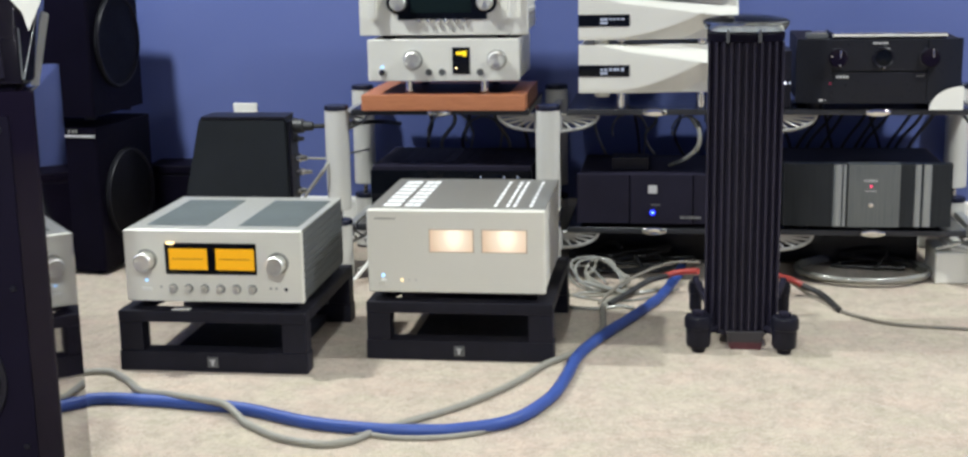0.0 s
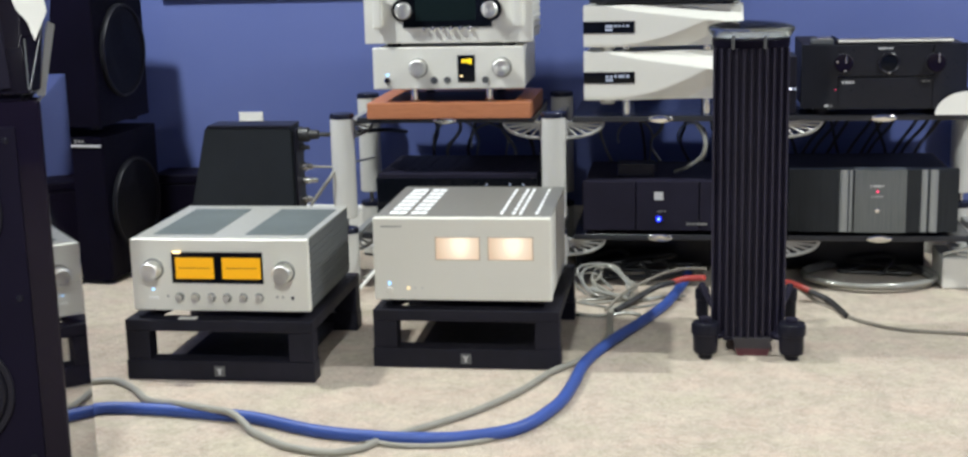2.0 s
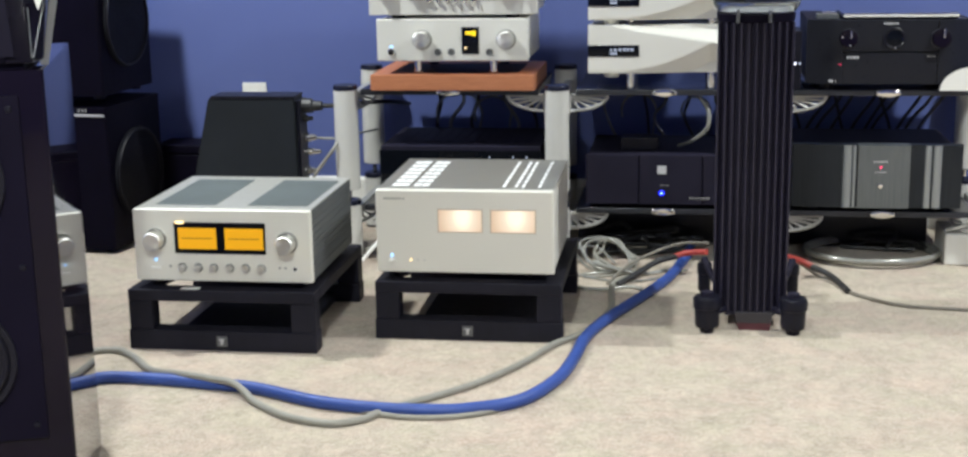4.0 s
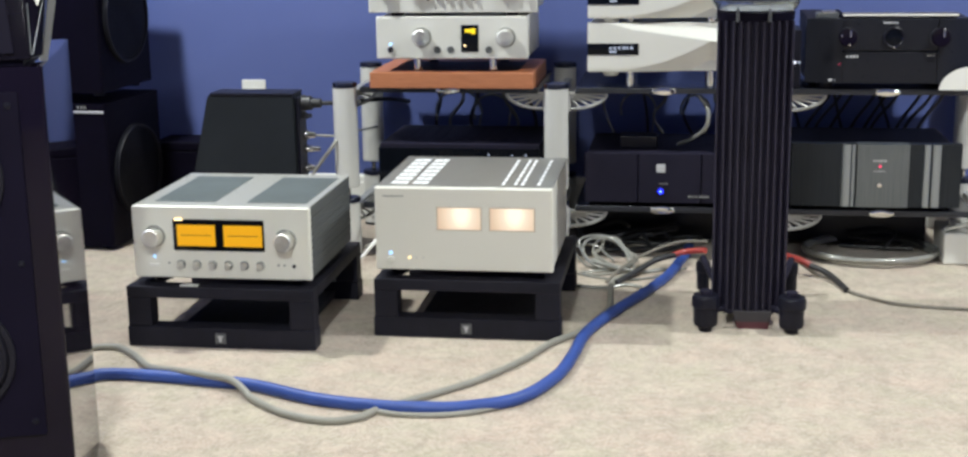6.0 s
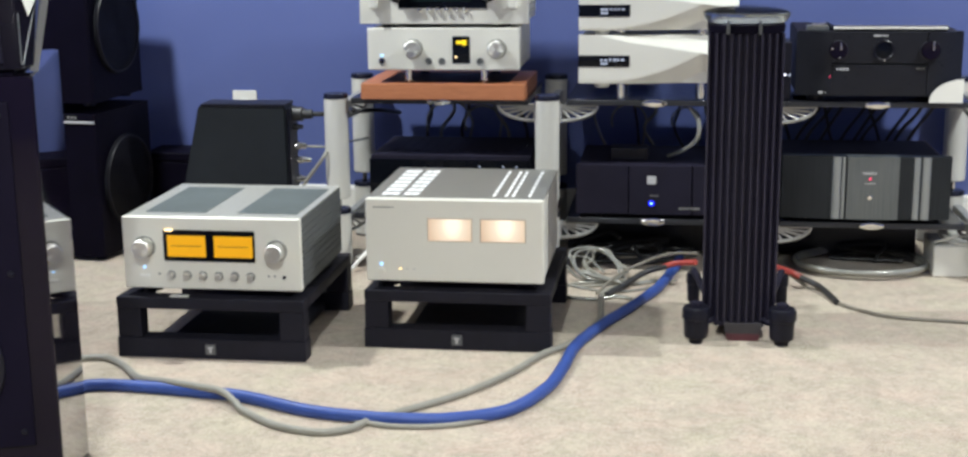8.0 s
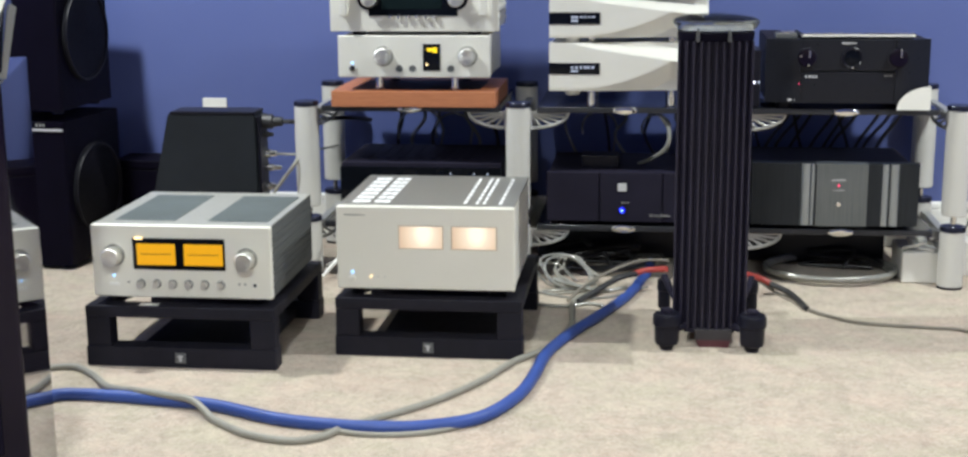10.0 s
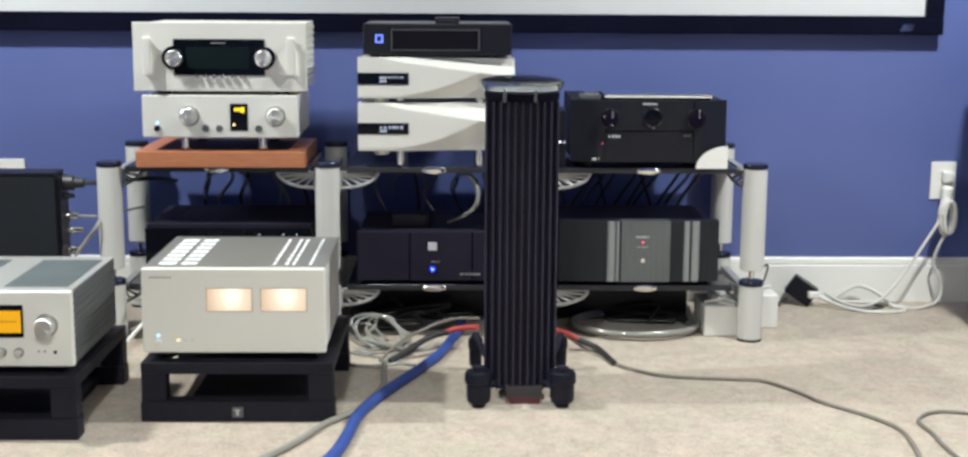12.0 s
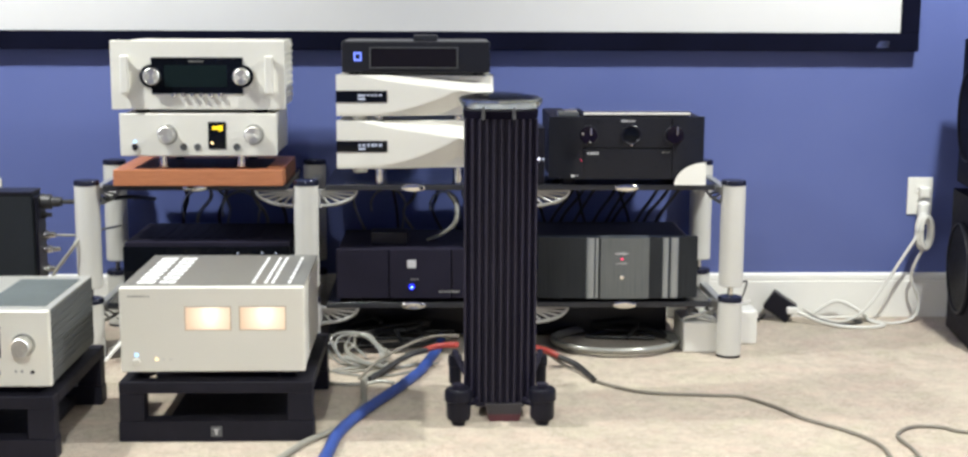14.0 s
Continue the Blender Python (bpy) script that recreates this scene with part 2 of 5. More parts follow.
M_WHITELED = glow("cool_white_led", (0.80, 0.84, 1.0), 2.2)
M_LAMP = glow("downlight_lens", (1.0, 0.93, 0.82), 8.0)


# ---- mesh helpers ----
def thing(name, place, label, category, group="", turn=0.0, kind=""):
    ob = new(name)
    ob.empty_display_size = 0.05
    ob.matrix_basis = pose(*place, 0, 0, turn)
    return tagged(ob, label, category, group, kind)


def weighted_normals(bm, limit=math.cos(radians(38))):
    """Corner normals led by the largest face, so that flat panels stay flat and narrow bevels roll off."""
    bm.faces.ensure_lookup_table()
    area = {f: f.calc_area() for f in bm.faces}
    out = []
    for f in bm.faces:
        for v in f.verts:
            total = Vector((0.0, 0.0, 0.0))
            for g in v.link_faces:
                if g.normal.dot(f.normal) > limit:
                    total += g.normal * area[g]
            out.append(total.normalized() if total.length > 1e-12 else f.normal.copy())
    return out


def finish(bm, name, material, smooth=True):
    me = bpy.data.meshes.new(name)
    bmesh.ops.recalc_face_normals(bm, faces=bm.faces)
    normals = weighted_normals(bm) if smooth else None
    bm.to_mesh(me)
    bm.free()
    me.materials.append(material)
    if smooth:
        me.shade_smooth()
        me.normals_split_custom_set(normals)
    return me


def part(name, bm, material, parent, label=""):
    ob = new(name, finish(bm, name, material))
    ob.parent = parent
    if label:
        ob["label"] = label
    return ob


def solid(name, bm, material, label, category, kind="", group=""):
    """A thing of one mesh, whose origin is moved to its base."""
    lo = [min(v.co[i] for v in bm.verts) for i in range(3)]
    hi = [max(v.co[i] for v in bm.verts) for i in range(3)]
    base = Vector(((lo[0] + hi[0]) / 2, (lo[1] + hi[1]) / 2, lo[2]))
    for v in bm.verts:
        v.co -= base
    ob = new(name, finish(bm, name, material))
    ob.location = base
    return tagged(ob, label, category, group, kind)


def box(x0, x1, y0, y1, z0, z1, bevel=0.002, seg=2, bm=None):
    bm = bm or bmesh.new()
    made = bmesh.ops.create_cube(bm, size=1.0)["verts"]
    for v in made:
        v.co = Vector(((x0 + x1) / 2 + v.co.x * (x1 - x0), (y0 + y1) / 2 + v.co.y * (y1 - y0), (z0 + z1) / 2 + v.co.z * (z1 - z0)))
    if bevel:
        es = list({e for v in made for e in v.link_edges})
        bmesh.ops.bevel(bm, geom=es, offset=bevel, segments=seg, affect="EDGES", profile=0.5)
    return bm


def lathe(rings, axis_from, axis_to, seg=32, bm=None):
    """A turned form: rings of (distance along the axis, radius) from axis_from towards axis_to."""
    bm = bm or bmesh.new()
    a, b = Vector(axis_from), Vector(axis_to)
    q = (b - a).normalized().to_track_quat("Z", "Y")
    loops = []
    for d, r in rings:
        loops.append([bm.verts.new(a + q @ Vector((r * math.cos(2 * math.pi * k / seg), r * math.sin(2 * math.pi * k / seg), d))) for k in range(seg)])
    for l0, l1 in zip(loops, loops[1:]):
        for k in range(seg):
            bm.faces.new((l0[k], l0[(k + 1) % seg], l1[(k + 1) % seg], l1[k]))
    bm.faces.new(loops[0][::-1])
    bm.faces.new(loops[-1])
    return bm


def rod(p0, p1, r, seg=20, bevel=0.0, bm=None):
    d = (Vector(p1) - Vector(p0)).length
    b = min(bevel, r * 0.5, d * 0.4)
    rings = [(0, r - b), (b, r), (d - b, r), (d, r - b)] if b else [(0, r), (d, r)]
    return lathe(rings, p0, p1, seg, bm)


def prism(outline, y0, y1, bm=None, axis="y"):
    """An outline of (u, v) drawn out from y0 to y1: along y with (x, z), along z with (x, y), along x with (y, z)."""
    bm = bm or bmesh.new()

    def at(u, v, w):
        return {"y": (u, w, v), "z": (u, v, w), "x": (w, u, v)}[axis]
    a = [bm.verts.new(at(u, v, y0)) for u, v in outline]
    b = [bm.verts.new(at(u, v, y1)) for u, v in outline]
    n = len(outline)
    for k in range(n):
        bm.faces.new((a[k], a[(k + 1) % n], b[(k + 1) % n], b[k]))
    bm.faces.new(a[::-1])
    bm.faces.new(b)
    return bm


def smooth_line(points, steps=8):
    """A Catmull-Rom line through the points."""
    p = [Vector(q) for q in points]
    p = [p[0] * 2 - p[1]] + p + [p[-1] * 2 - p[-2]]
    out = []
    for k in range(1, len(p) - 2):
        for s in range(steps):
            t = s / steps
            out.append(0.5 * (2 * p[k] + (p[k + 1] - p[k - 1]) * t + (2 * p[k - 1] - 5 * p[k] + 4 * p[k + 1] - p[k + 2]) * t * t
                              + (3 * p[k] - p[k - 1] - 3 * p[k + 1] + p[k + 2]) * t ** 3))
    out.append(p[-2])
    return out


def tube(points, r, seg=12, steps=8, bm=None):
    bm = bm or bmesh.new()
    line = smooth_line(points, steps) if steps > 1 else [Vector(q) for q in points]
    up = Vector((0.013, 0.021, 1)).normalized()
    loops = []
    for k, c in enumerate(line):
        d = (line[min(k + 1, len(line) - 1)] - line[max(k - 1, 0)])
        d = d.normalized() if d.length > 1e-7 else Vector((1, 0, 0))
        side = d.cross(up)
        side = side.normalized() if side.length > 1e-3 else Vector((1, 0, 0))
        top = side.cross(d).normalized()
        loops.append([bm.verts.new(c + r * (math.cos(2 * math.pi * i / seg) * side + math.sin(2 * math.pi * i / seg) * top)) for i in range(seg)])
    for l0, l1 in zip(loops, loops[1:]):
        for i in range(seg):
            bm.faces.new((l0[i], l0[(i + 1) % seg], l1[(i + 1) % seg], l1[i]))
    bm.faces.new(loops[0][::-1])
    bm.faces.new(loops[-1])
    return bm


def floor_cable(name, points, r, material, label, group=""):
    """A cable: (x, y) points lie on the carpet, (x, y, z) points hang or lie over something."""
    pts = [(*p, r * 0.9) if len(p) == 2 else p for p in points]
    return solid(name, tube(pts, r), material, label, "cable", group=group)


# ---- structure ----
WALL = 4.592
X0, X1, Y0 = -3.0, 3.0, -2.6


def room():
    solid("floor", box(X0 - 0.1, X1 + 0.1, Y0 - 0.1, WALL + 0.1, -0.08, 0, 0), M_CARPET, "beige mottled cut-pile carpet over the whole floor", "carpet", "structure")
    solid("wall_north", box(X0 - 0.1, X1 + 0.1, WALL, WALL + 0.1, 0.0, CEILING, 0), M_WALL, "royal blue painted wall behind the equipment rack", "wall", "structure")
    # South, west and east walls are out of view, added to close the room.
    solid("wall_south", box(X0 - 0.1, X1 + 0.1, Y0 - 0.1, Y0, 0.0, CEILING, 0), M_WALL, "royal blue painted wall facing the screen", "wall", "structure")
    solid("wall_west", box(X0 - 0.1, X0, Y0, WALL, 0.0, CEILING, 0), M_WALL, "royal blue painted side wall", "wall", "structure")
    solid("wall_east", box(X1, X1 + 0.1, Y0, WALL, 0.0, CEILING, 0), M_WALL, "royal blue painted side wall", "wall", "structure")
    solid("ceiling", box(X0 - 0.1, X1 + 0.1, Y0 - 0.1, WALL + 0.1, CEILING, CEILING + 0.1, 0), M_CEIL, "unseen ceiling, greyed to weaken bounced light, with assumed downlights", "ceiling", "structure")
    prof = [(WALL - 0.001, 0.0), (WALL - 0.015, 0.0), (WALL - 0.015, 0.122), (WALL - 0.009, 0.1235), (WALL - 0.009, 0.127), (WALL - 0.012, 0.130), (WALL - 0.0105, 0.143), (WALL - 0.004, 0.149), (WALL - 0.001, 0.150)]
    solid("baseboard", prism(prof, X0, X1, axis="x"), M_TRIM, "white painted moulded baseboard along the blue wall", "baseboard", "structure")


room()


def downlight(x, y, power):
    lamp = thing("recessed_downlight", (x, y, CEILING), "assumed round recessed ceiling downlight out of view, switched on, white trim", "ceiling light", "ceiling downlights")
    bm = bmesh.new()
    outer = [bm.verts.new((0.085 * math.cos(a), 0.085 * math.sin(a), -0.003)) for a in [k * math.pi / 16 for k in range(32)]]
    inner = [bm.verts.new((0.066 * math.cos(a), 0.066 * math.sin(a), -0.010)) for a in [k * math.pi / 16 for k in range(32)]]
    top = [bm.verts.new((0.085 * math.cos(a), 0.085 * math.sin(a), 0.002)) for a in [k * math.pi / 16 for k in range(32)]]
    for k in range(32):
        bm.faces.new((outer[k], outer[(k + 1) % 32], inner[(k + 1) % 32], inner[k]))
        bm.faces.new((top[k], top[(k + 1) % 32], outer[(k + 1) % 32], outer[k]))
    part("trim_ring", bm, M_TRIM, lamp)
    part("lens", rod((0, 0, -0.002), (0, 0, -0.006), 0.065, 32), M_LAMP, lamp, "glowing frosted lens")
    d = bpy.data.lights.new("downlight_lamp", "SPOT")
    d.energy, d.color, d.shadow_soft_size = power * 4, (0.940, 1.0, 0.985), 0.062
    d.spot_size, d.spot_blend = radians(150), 0.6
    ob = new("downlight_lamp", d)
    ob.matrix_basis = pose(x, y, CEILING - 0.06)


for light in DOWNLIGHTS:
    downlight(*light)


def projection_screen():
    scr = thing("projection_screen", (-0.094, WALL, 0.888), "large white projection screen with wide black velvet frame on the wall", "projection screen")
    w, hgt, f, dp = 1.657, 1.45, 0.060, 0.045
    part("frame_bar", box(-w, w, -dp, -0.002, 0, f, 0.004), M_VELVET, scr, "black velvet bottom frame bar")
    part("frame_bar", box(-w, w, -dp, -0.002, hgt - f, hgt, 0.004), M_VELVET, scr)
    part("frame_bar", box(-w, -w + f, -dp, -0.002, f, hgt - f, 0.004), M_VELVET, scr)
    part("frame_bar", box(w - f, w, -dp, -0.002, f, hgt - f, 0.004), M_VELVET, scr)
    part("screen_fabric", box(-w + f, w - f, -dp + 0.012, -0.004, f, hgt - f, 0), M_SCREEN, scr, "matte white screen fabric")
    badge = prism([(1.515, 0.012), (1.556, 0.012), (1.562, 0.034), (1.527, 0.034), (1.521, 0.026)], -dp - 0.002, -dp + 0.001)
    part("badge", badge, M_CHROME, scr, "small silver badge plate")


projection_screen()


def outlet(x, z_top, label, plug=False):
    o = thing("wall_outlet", (x, WALL, z_top - 0.125), label, "outlet", "wall outlets")
    part("cover_plate", box(-0.042, 0.042, -0.006, 0, 0, 0.125, 0.003), M_WHITEPL, o)
    for z in (0.040, 0.085):
        face = part("socket", box(-0.017, 0.017, -0.0085, -0.005, z - 0.014, z + 0.014, 0.002), M_WHITEPL, o)
        for dx in (-0.006, 0.006):
            part("slot", box(dx - 0.001, dx + 0.001, -0.0088, -0.008, z - 0.003, z + 0.006, 0), M_PLASTIC, face, "dark slot")
    if plug:
        part("plug", box(-0.006, 0.030, -0.032, -0.008, 0.058, 0.094, 0.006, 3), M_WHITEPL, o, "white plug")
        part("plug_cap", box(-0.012, 0.026, -0.050, -0.010, -0.028, 0.048, 0.014, 4), M_WHITEPL, o, "bulky white adapter")
        part("cord_eye", lathe([(0, 0.006), (0.002, 0.007), (0.004, 0.006)], (0.014, -0.0505, 0.004), (0.014, -0.055, 0.004), 16), M_PLASTIC, o)


outlet(-1.462, 0.470, "white duplex wall outlet above a black cabinet")
outlet(1.606, 0.472, "white duplex wall outlet with white plugs and cords", True)

# ---- equipment rack ----
POSTS = (-1.015, -0.383, 0.238, 0.868)
REAR_POSTS = (-1.035, -0.396, 0.240, 0.857)
FRONT, REAR = 4.062, 4.508


def rack():
    r = thing("equipment_rack", (0, 4.3, 0), "three-bay black shelf rack with fat pale grey tube posts", "rack")
    oy = 4.3

    def post(x, y, top):
        y -= oy
        p = part("post", rod((x, y, 0.214), (x, y, top - 0.014), 0.0355, 32, 0.003), M_POST, r, "fat pale grey tube post")
        part("cap", lathe([(0, 0.0365), (0.010, 0.0365), (0.014, 0.034), (0.0155, 0.02)], (x, y, top - 0.014), (x, y, top), 32), M_CAP, p, "dark glossy end cap")
        part("rubber_foot", rod((x, y, 0.0), (x, y, 0.006), 0.036, 28), M_PLASTIC, r)
        foot = part("lower_post", rod((x, y, 0.005), (x, y, 0.168), 0.0355, 32, 0.003), M_POST, r)
        part("cap", lathe([(0, 0.0365), (0.010, 0.0365), (0.014, 0.034), (0.016, 0.02)], (x, y, 0.168), (x, y, 0.2), 32), M_CAP, foot, "dark glossy end cap")
        part("threaded_rod", rod((x, y, 0.175), (x, y, 0.220), 0.008, 12), M_CHROME, r)

    for x, xr in zip(POSTS, REAR_POSTS):
        post(x, FRONT, 0.530)
        post(xr, REAR, 0.540)

    def shelf(x0, x1, top):
        s = part("shelf", box(x0, x1, 4.0675 - oy, 4.50 - oy, top - 0.016, top, 0.002), M_SHELF, r, "smoked black shelf")
        part("edge_strip", box(x0, x1, 4.062 - oy, 4.067 - oy, top - 0.017, top - 0.001, 0.002), M_EDGE, s)
        mid = (x0 + x1) / 2
        b = lathe([(0, 0.006), (0.001, 0.012), (0.004, 0.010), (0.005, 0.004)], (0, 4.062 - oy, top - 0.009), (0, 4.0 - oy, top - 0.009), 24)
        for v in b.verts:
            v.co.x = mid + v.co.x * 3.0
        part("badge", b, M_CHROME, s, "chrome oval badge")

    def bracket(x, side, z, yaw=0.0):
        """A cast fan bracket: a flat arc with spokes, from a post out under the shelf; yaw turns it towards the rear."""
        bm = bmesh.new()
        w, hh, n = 0.112, 0.046, 10
        ux, uy = side * math.cos(radians(yaw)), math.sin(radians(yaw))

        def at(u, z1):
            return (x + ux * (0.034 + u), FRONT + 0.012 + uy * (0.034 + u) - oy, z1)
        arc = [at(w * math.cos(k * math.pi / 2 / n), z - hh * math.sin(k * math.pi / 2 / n)) for k in range(n + 1)]
        tube(arc, 0.0052, 8, 1, bm)
        for k in (2, 4, 6, 8):
            tube([at(0, z - 0.004), arc[k]], 0.0038, 6, 1, bm)
        tube([at(0, z), arc[0]], 0.005, 8, 1, bm)
        tube([at(0, z + 0.004), at(0, z - hh - 0.006)], 0.008, 8, 1, bm)
        part("bracket", bm, M_BRACKET, r, "cast grey fan-shaped bracket")

    for a, b in zip(POSTS, POSTS[1:]):
        for top in (0.516, 0.166):
            shelf(a + 0.055 if a > POSTS[0] else a + 0.045, b - 0.055, top)
            bracket(a, 1, top - 0.018, 62 if a == POSTS[0] else 0)
            bracket(b, -1, top - 0.018, 68 if b == POSTS[-1] else 0)
    # side rails between front and rear posts
    for x in POSTS:
        for z in (0.485, 0.132):
            part("side_rail", box(x - 0.012, x + 0.012, FRONT + 0.03 - oy, REAR - 0.03 - oy, z - 0.012, z + 0.010, 0.003), M_BRACKET, r)


rack()


# ---- electronics ----
def bars(x0, x1, z, hgt, y, n, seed):
    """Unreadable print: a row of short bars."""
    rnd = random.Random(seed)
    bm = bmesh.new()
    step = (x1 - x0) / n
    for k in range(n):
        w = step * rnd.uniform(0.5, 0.85)
        box(x0 + k * step, x0 + k * step + w, y - 0.0006, y + 0.0004, z - hgt / 2, z + hgt / 2, 0, bm=bm)
    return bm


def knob(parent, x, y, z, r, depth, material=None, name="knob", label="turned aluminium knob"):
    rings = [(0, r * 0.96), (depth * 0.12, r), (depth * 0.8, r), (depth * 0.93, r * 0.96), (depth, r * 0.86), (depth * 0.985, r * 0.80), (depth * 0.985, r * 0.3), (depth * 0.985, 0.0005)]
    return part(name, lathe(rings, (x, y, z), (x, y - 1, z), 36), material or M_KNOB, parent, label)


def amp_stand(x0, x1, y0, depth, top, label):
    """A low stand: front and rear frames with cut-outs, side rails and a lower shelf."""
    s = thing("amplifier_stand", ((x0 + x1) / 2, y0, 0), label, "amplifier stand", "amplifier stands")
    w = (x1 - x0) / 2
    for y in (0.0, depth - 0.05):
        part("frame_rail", box(-w, w, y, y + 0.05, top - 0.028, top, 0.003), M_STAND, s)
        part("frame_rail", box(-w - 0.002, w + 0.002, y - 0.002, y + 0.052, 0.0, 0.050, 0.003), M_STAND, s)
        for sx in (-1, 1):
            xa, xb = sorted((sx * w, sx * (w - 0.060)))
            part("leg", box(xa, xb, y + 0.001, y + 0.049, 0.050, top - 0.028, 0.003), M_STAND, s)
        if y == 0:
            b = part("badge", box(-0.013, 0.013, -0.005, -0.001, 0.012, 0.038, 0.001), M_SIDE, s, "small square badge")
            part("emblem", prism([(-0.008, 0.032), (0.008, 0.032), (0.003, 0.026), (0.003, 0.017), (-0.003, 0.017), (-0.003, 0.026)], -0.0058, -0.0045), M_LIGHTINK, b)
    for sx in (-1, 1):
        xa, xb = sorted((sx * w, sx * (w - 0.045)))
        part("side_rail", box(xa, xb, 0.05, depth - 0.05, top - 0.028, top - 0.001, 0.003), M_STAND, s)
    part("lower_board", box(-w + 0.096, w - 0.062, 0.0525, depth - 0.0525, 0.006, 0.024, 0.002), M_STAND, s, "black lower board")
    return s


amp_stand(-1.343, -0.877, 3.125, 0.50, 0.150, "black wooden amplifier stand under the amber-metered amplifier")
amp_stand(-0.760, -0.300, 3.262, 0.50, 0.146, "black wooden amplifier stand under the tall silver amplifier")


def feet(t, w, y0, y1, hgt, r=0.024):
    for x in (-w, w):
        for y in (y0, y1):
            part("foot", lathe([(0, r * 0.9), (hgt * 0.3, r), (hgt + 0.001, r)], (x, y, 0), (x, y, 1), 24), M_PLASTIC, t, "round black foot")


def integrated_amp():
    """Silver amplifier with two amber meters."""
    x, y, z0, z1 = -1.105, 3.148, 0.150, 0.345
    t = thing("integrated_amplifier", (x, y, z0), "silver integrated amplifier with two amber power meters, switched on", "amplifier", "metered amplifiers")
    w, b, top, d = 0.2205, 0.018, z1 - z0, 0.42
    feet(t, 0.17, 0.06, 0.37, b)
    body = part("case", box(-w + 0.004, w - 0.004, 0.018, d, b, top - 0.003, 0.002), M_SIDE, t, "grey metal case")
    for k in range(9):
        z = b + 0.02 + k * 0.017
        part("side_rib", box(w - 0.004, w - 0.001, 0.03, d - 0.01, z, z + 0.008, 0.001), M_SIDE, body)
    part("front_panel", box(-w, w, 0, 0.02, b, top, 0.004, 3), M_SILVER, t, "thick satin silver front panel")
    part("top_plate", box(-w + 0.003, w - 0.003, 0.0205, d, top - 0.0035, top, 0.001), M_AMPTOP, t, "satin top plate, paled for a lamp highlight")
    for a, c in ((-0.180, -0.028), (0.052, 0.200)):
        part("vent_grille", box(a, c, 0.055, d - 0.05, top - 0.001, top + 0.0015, 0.001), M_GRILLE, t, "dark perforated vent")
    zz = 0.271 - z0
    win = part("meter_window", box(-0.118, 0.109, -0.003, 0.004, 0.237 - z0, 0.314 - z0, 0.002), M_DKGLASS, t, "black glass meter window")
    for a, c in ((-0.107, -0.012), (0.009, 0.104)):
        part("meter", box(a, c, -0.0048, -0.002, 0.249 - z0, 0.301 - z0, 0.001), M_AMBER, win, "glowing amber power meter")
        sc = box(a + 0.010, c - 0.010, -0.0056, -0.0046, 0.2745 - z0, 0.2765 - z0, 0)
        for k in range(9):
            xx = a + 0.012 + k * (c - a - 0.024) / 8
            box(xx - 0.0005, xx + 0.0005, -0.0056, -0.0046, 0.2765 - z0, 0.279 - z0, 0, bm=sc)
        part("meter_scale", sc, M_AMBERBAND, win)
    part("window_badge", box(-0.112, -0.092, -0.0055, -0.003, 0.3115 - z0, 0.3165 - z0, 0.001), M_WARMLED, win, "small lit lettering bar")
    for xx, zk in ((-0.165, zz), (0.161, 0.267 - z0)):
        part("knob_groove", lathe([(0, 0.0265), (0.0012, 0.026), (0.0014, 0.022)], (xx, 0, zk), (xx, -1, zk), 36), M_SILVERTOP, t, "thin ring round the knob")
        knob(t, xx, -0.001, zk, 0.0228, 0.034)
    for k in range(6):
        knob(t, -0.102 + k * 0.0395, 0, 0.202 - z0, 0.0085, 0.014, M_KNOB, "small_knob", "small turned knob")
        part("knob_groove", lathe([(0, 0.0108), (0.0008, 0.0105), (0.001, 0.008)], (-0.102 + k * 0.0395, 0, 0.202 - z0), (-0.102 + k * 0.0395, -1, 0.202 - z0), 24), M_SIDE, t)
    part("power_button", box(-0.180, -0.156, -0.004, 0.002, 0.196 - z0, 0.203 - z0, 0.0015), M_WHITEPL, t)
    part("indicator", lathe([(0, 0.0028), (0.002, 0.0024)], (-0.168, -0.0005, 0.221 - z0), (-0.168, -1, 0.221 - z0), 16), M_BLUEHOT, t, "pale blue power light")
    for xx, m in ((-0.132, M_INK), (0.141, M_INK), (0.155, M_INK)):
        part("dot", lathe([(0, 0.003), (0.001, 0.0028)], (xx, -0.0003, 0.205 - z0), (xx, -1, 0.205 - z0), 12), m, t)
    part("headphone_jack", lathe([(0, 0.0042), (0.003, 0.004), (0.0028, 0.003)], (0.179, -0.0003, 0.203 - z0), (0.179, -1, 0.203 - z0), 16), M_PLASTIC, t, "black headphone jack")
    solid("paper_tag", box(-1.210, -1.165, 3.131, 3.150, 0.1515, 0.1525, 0), M_CARD, "small white paper tag lying on the black stand", "paper tag")


integrated_amp()


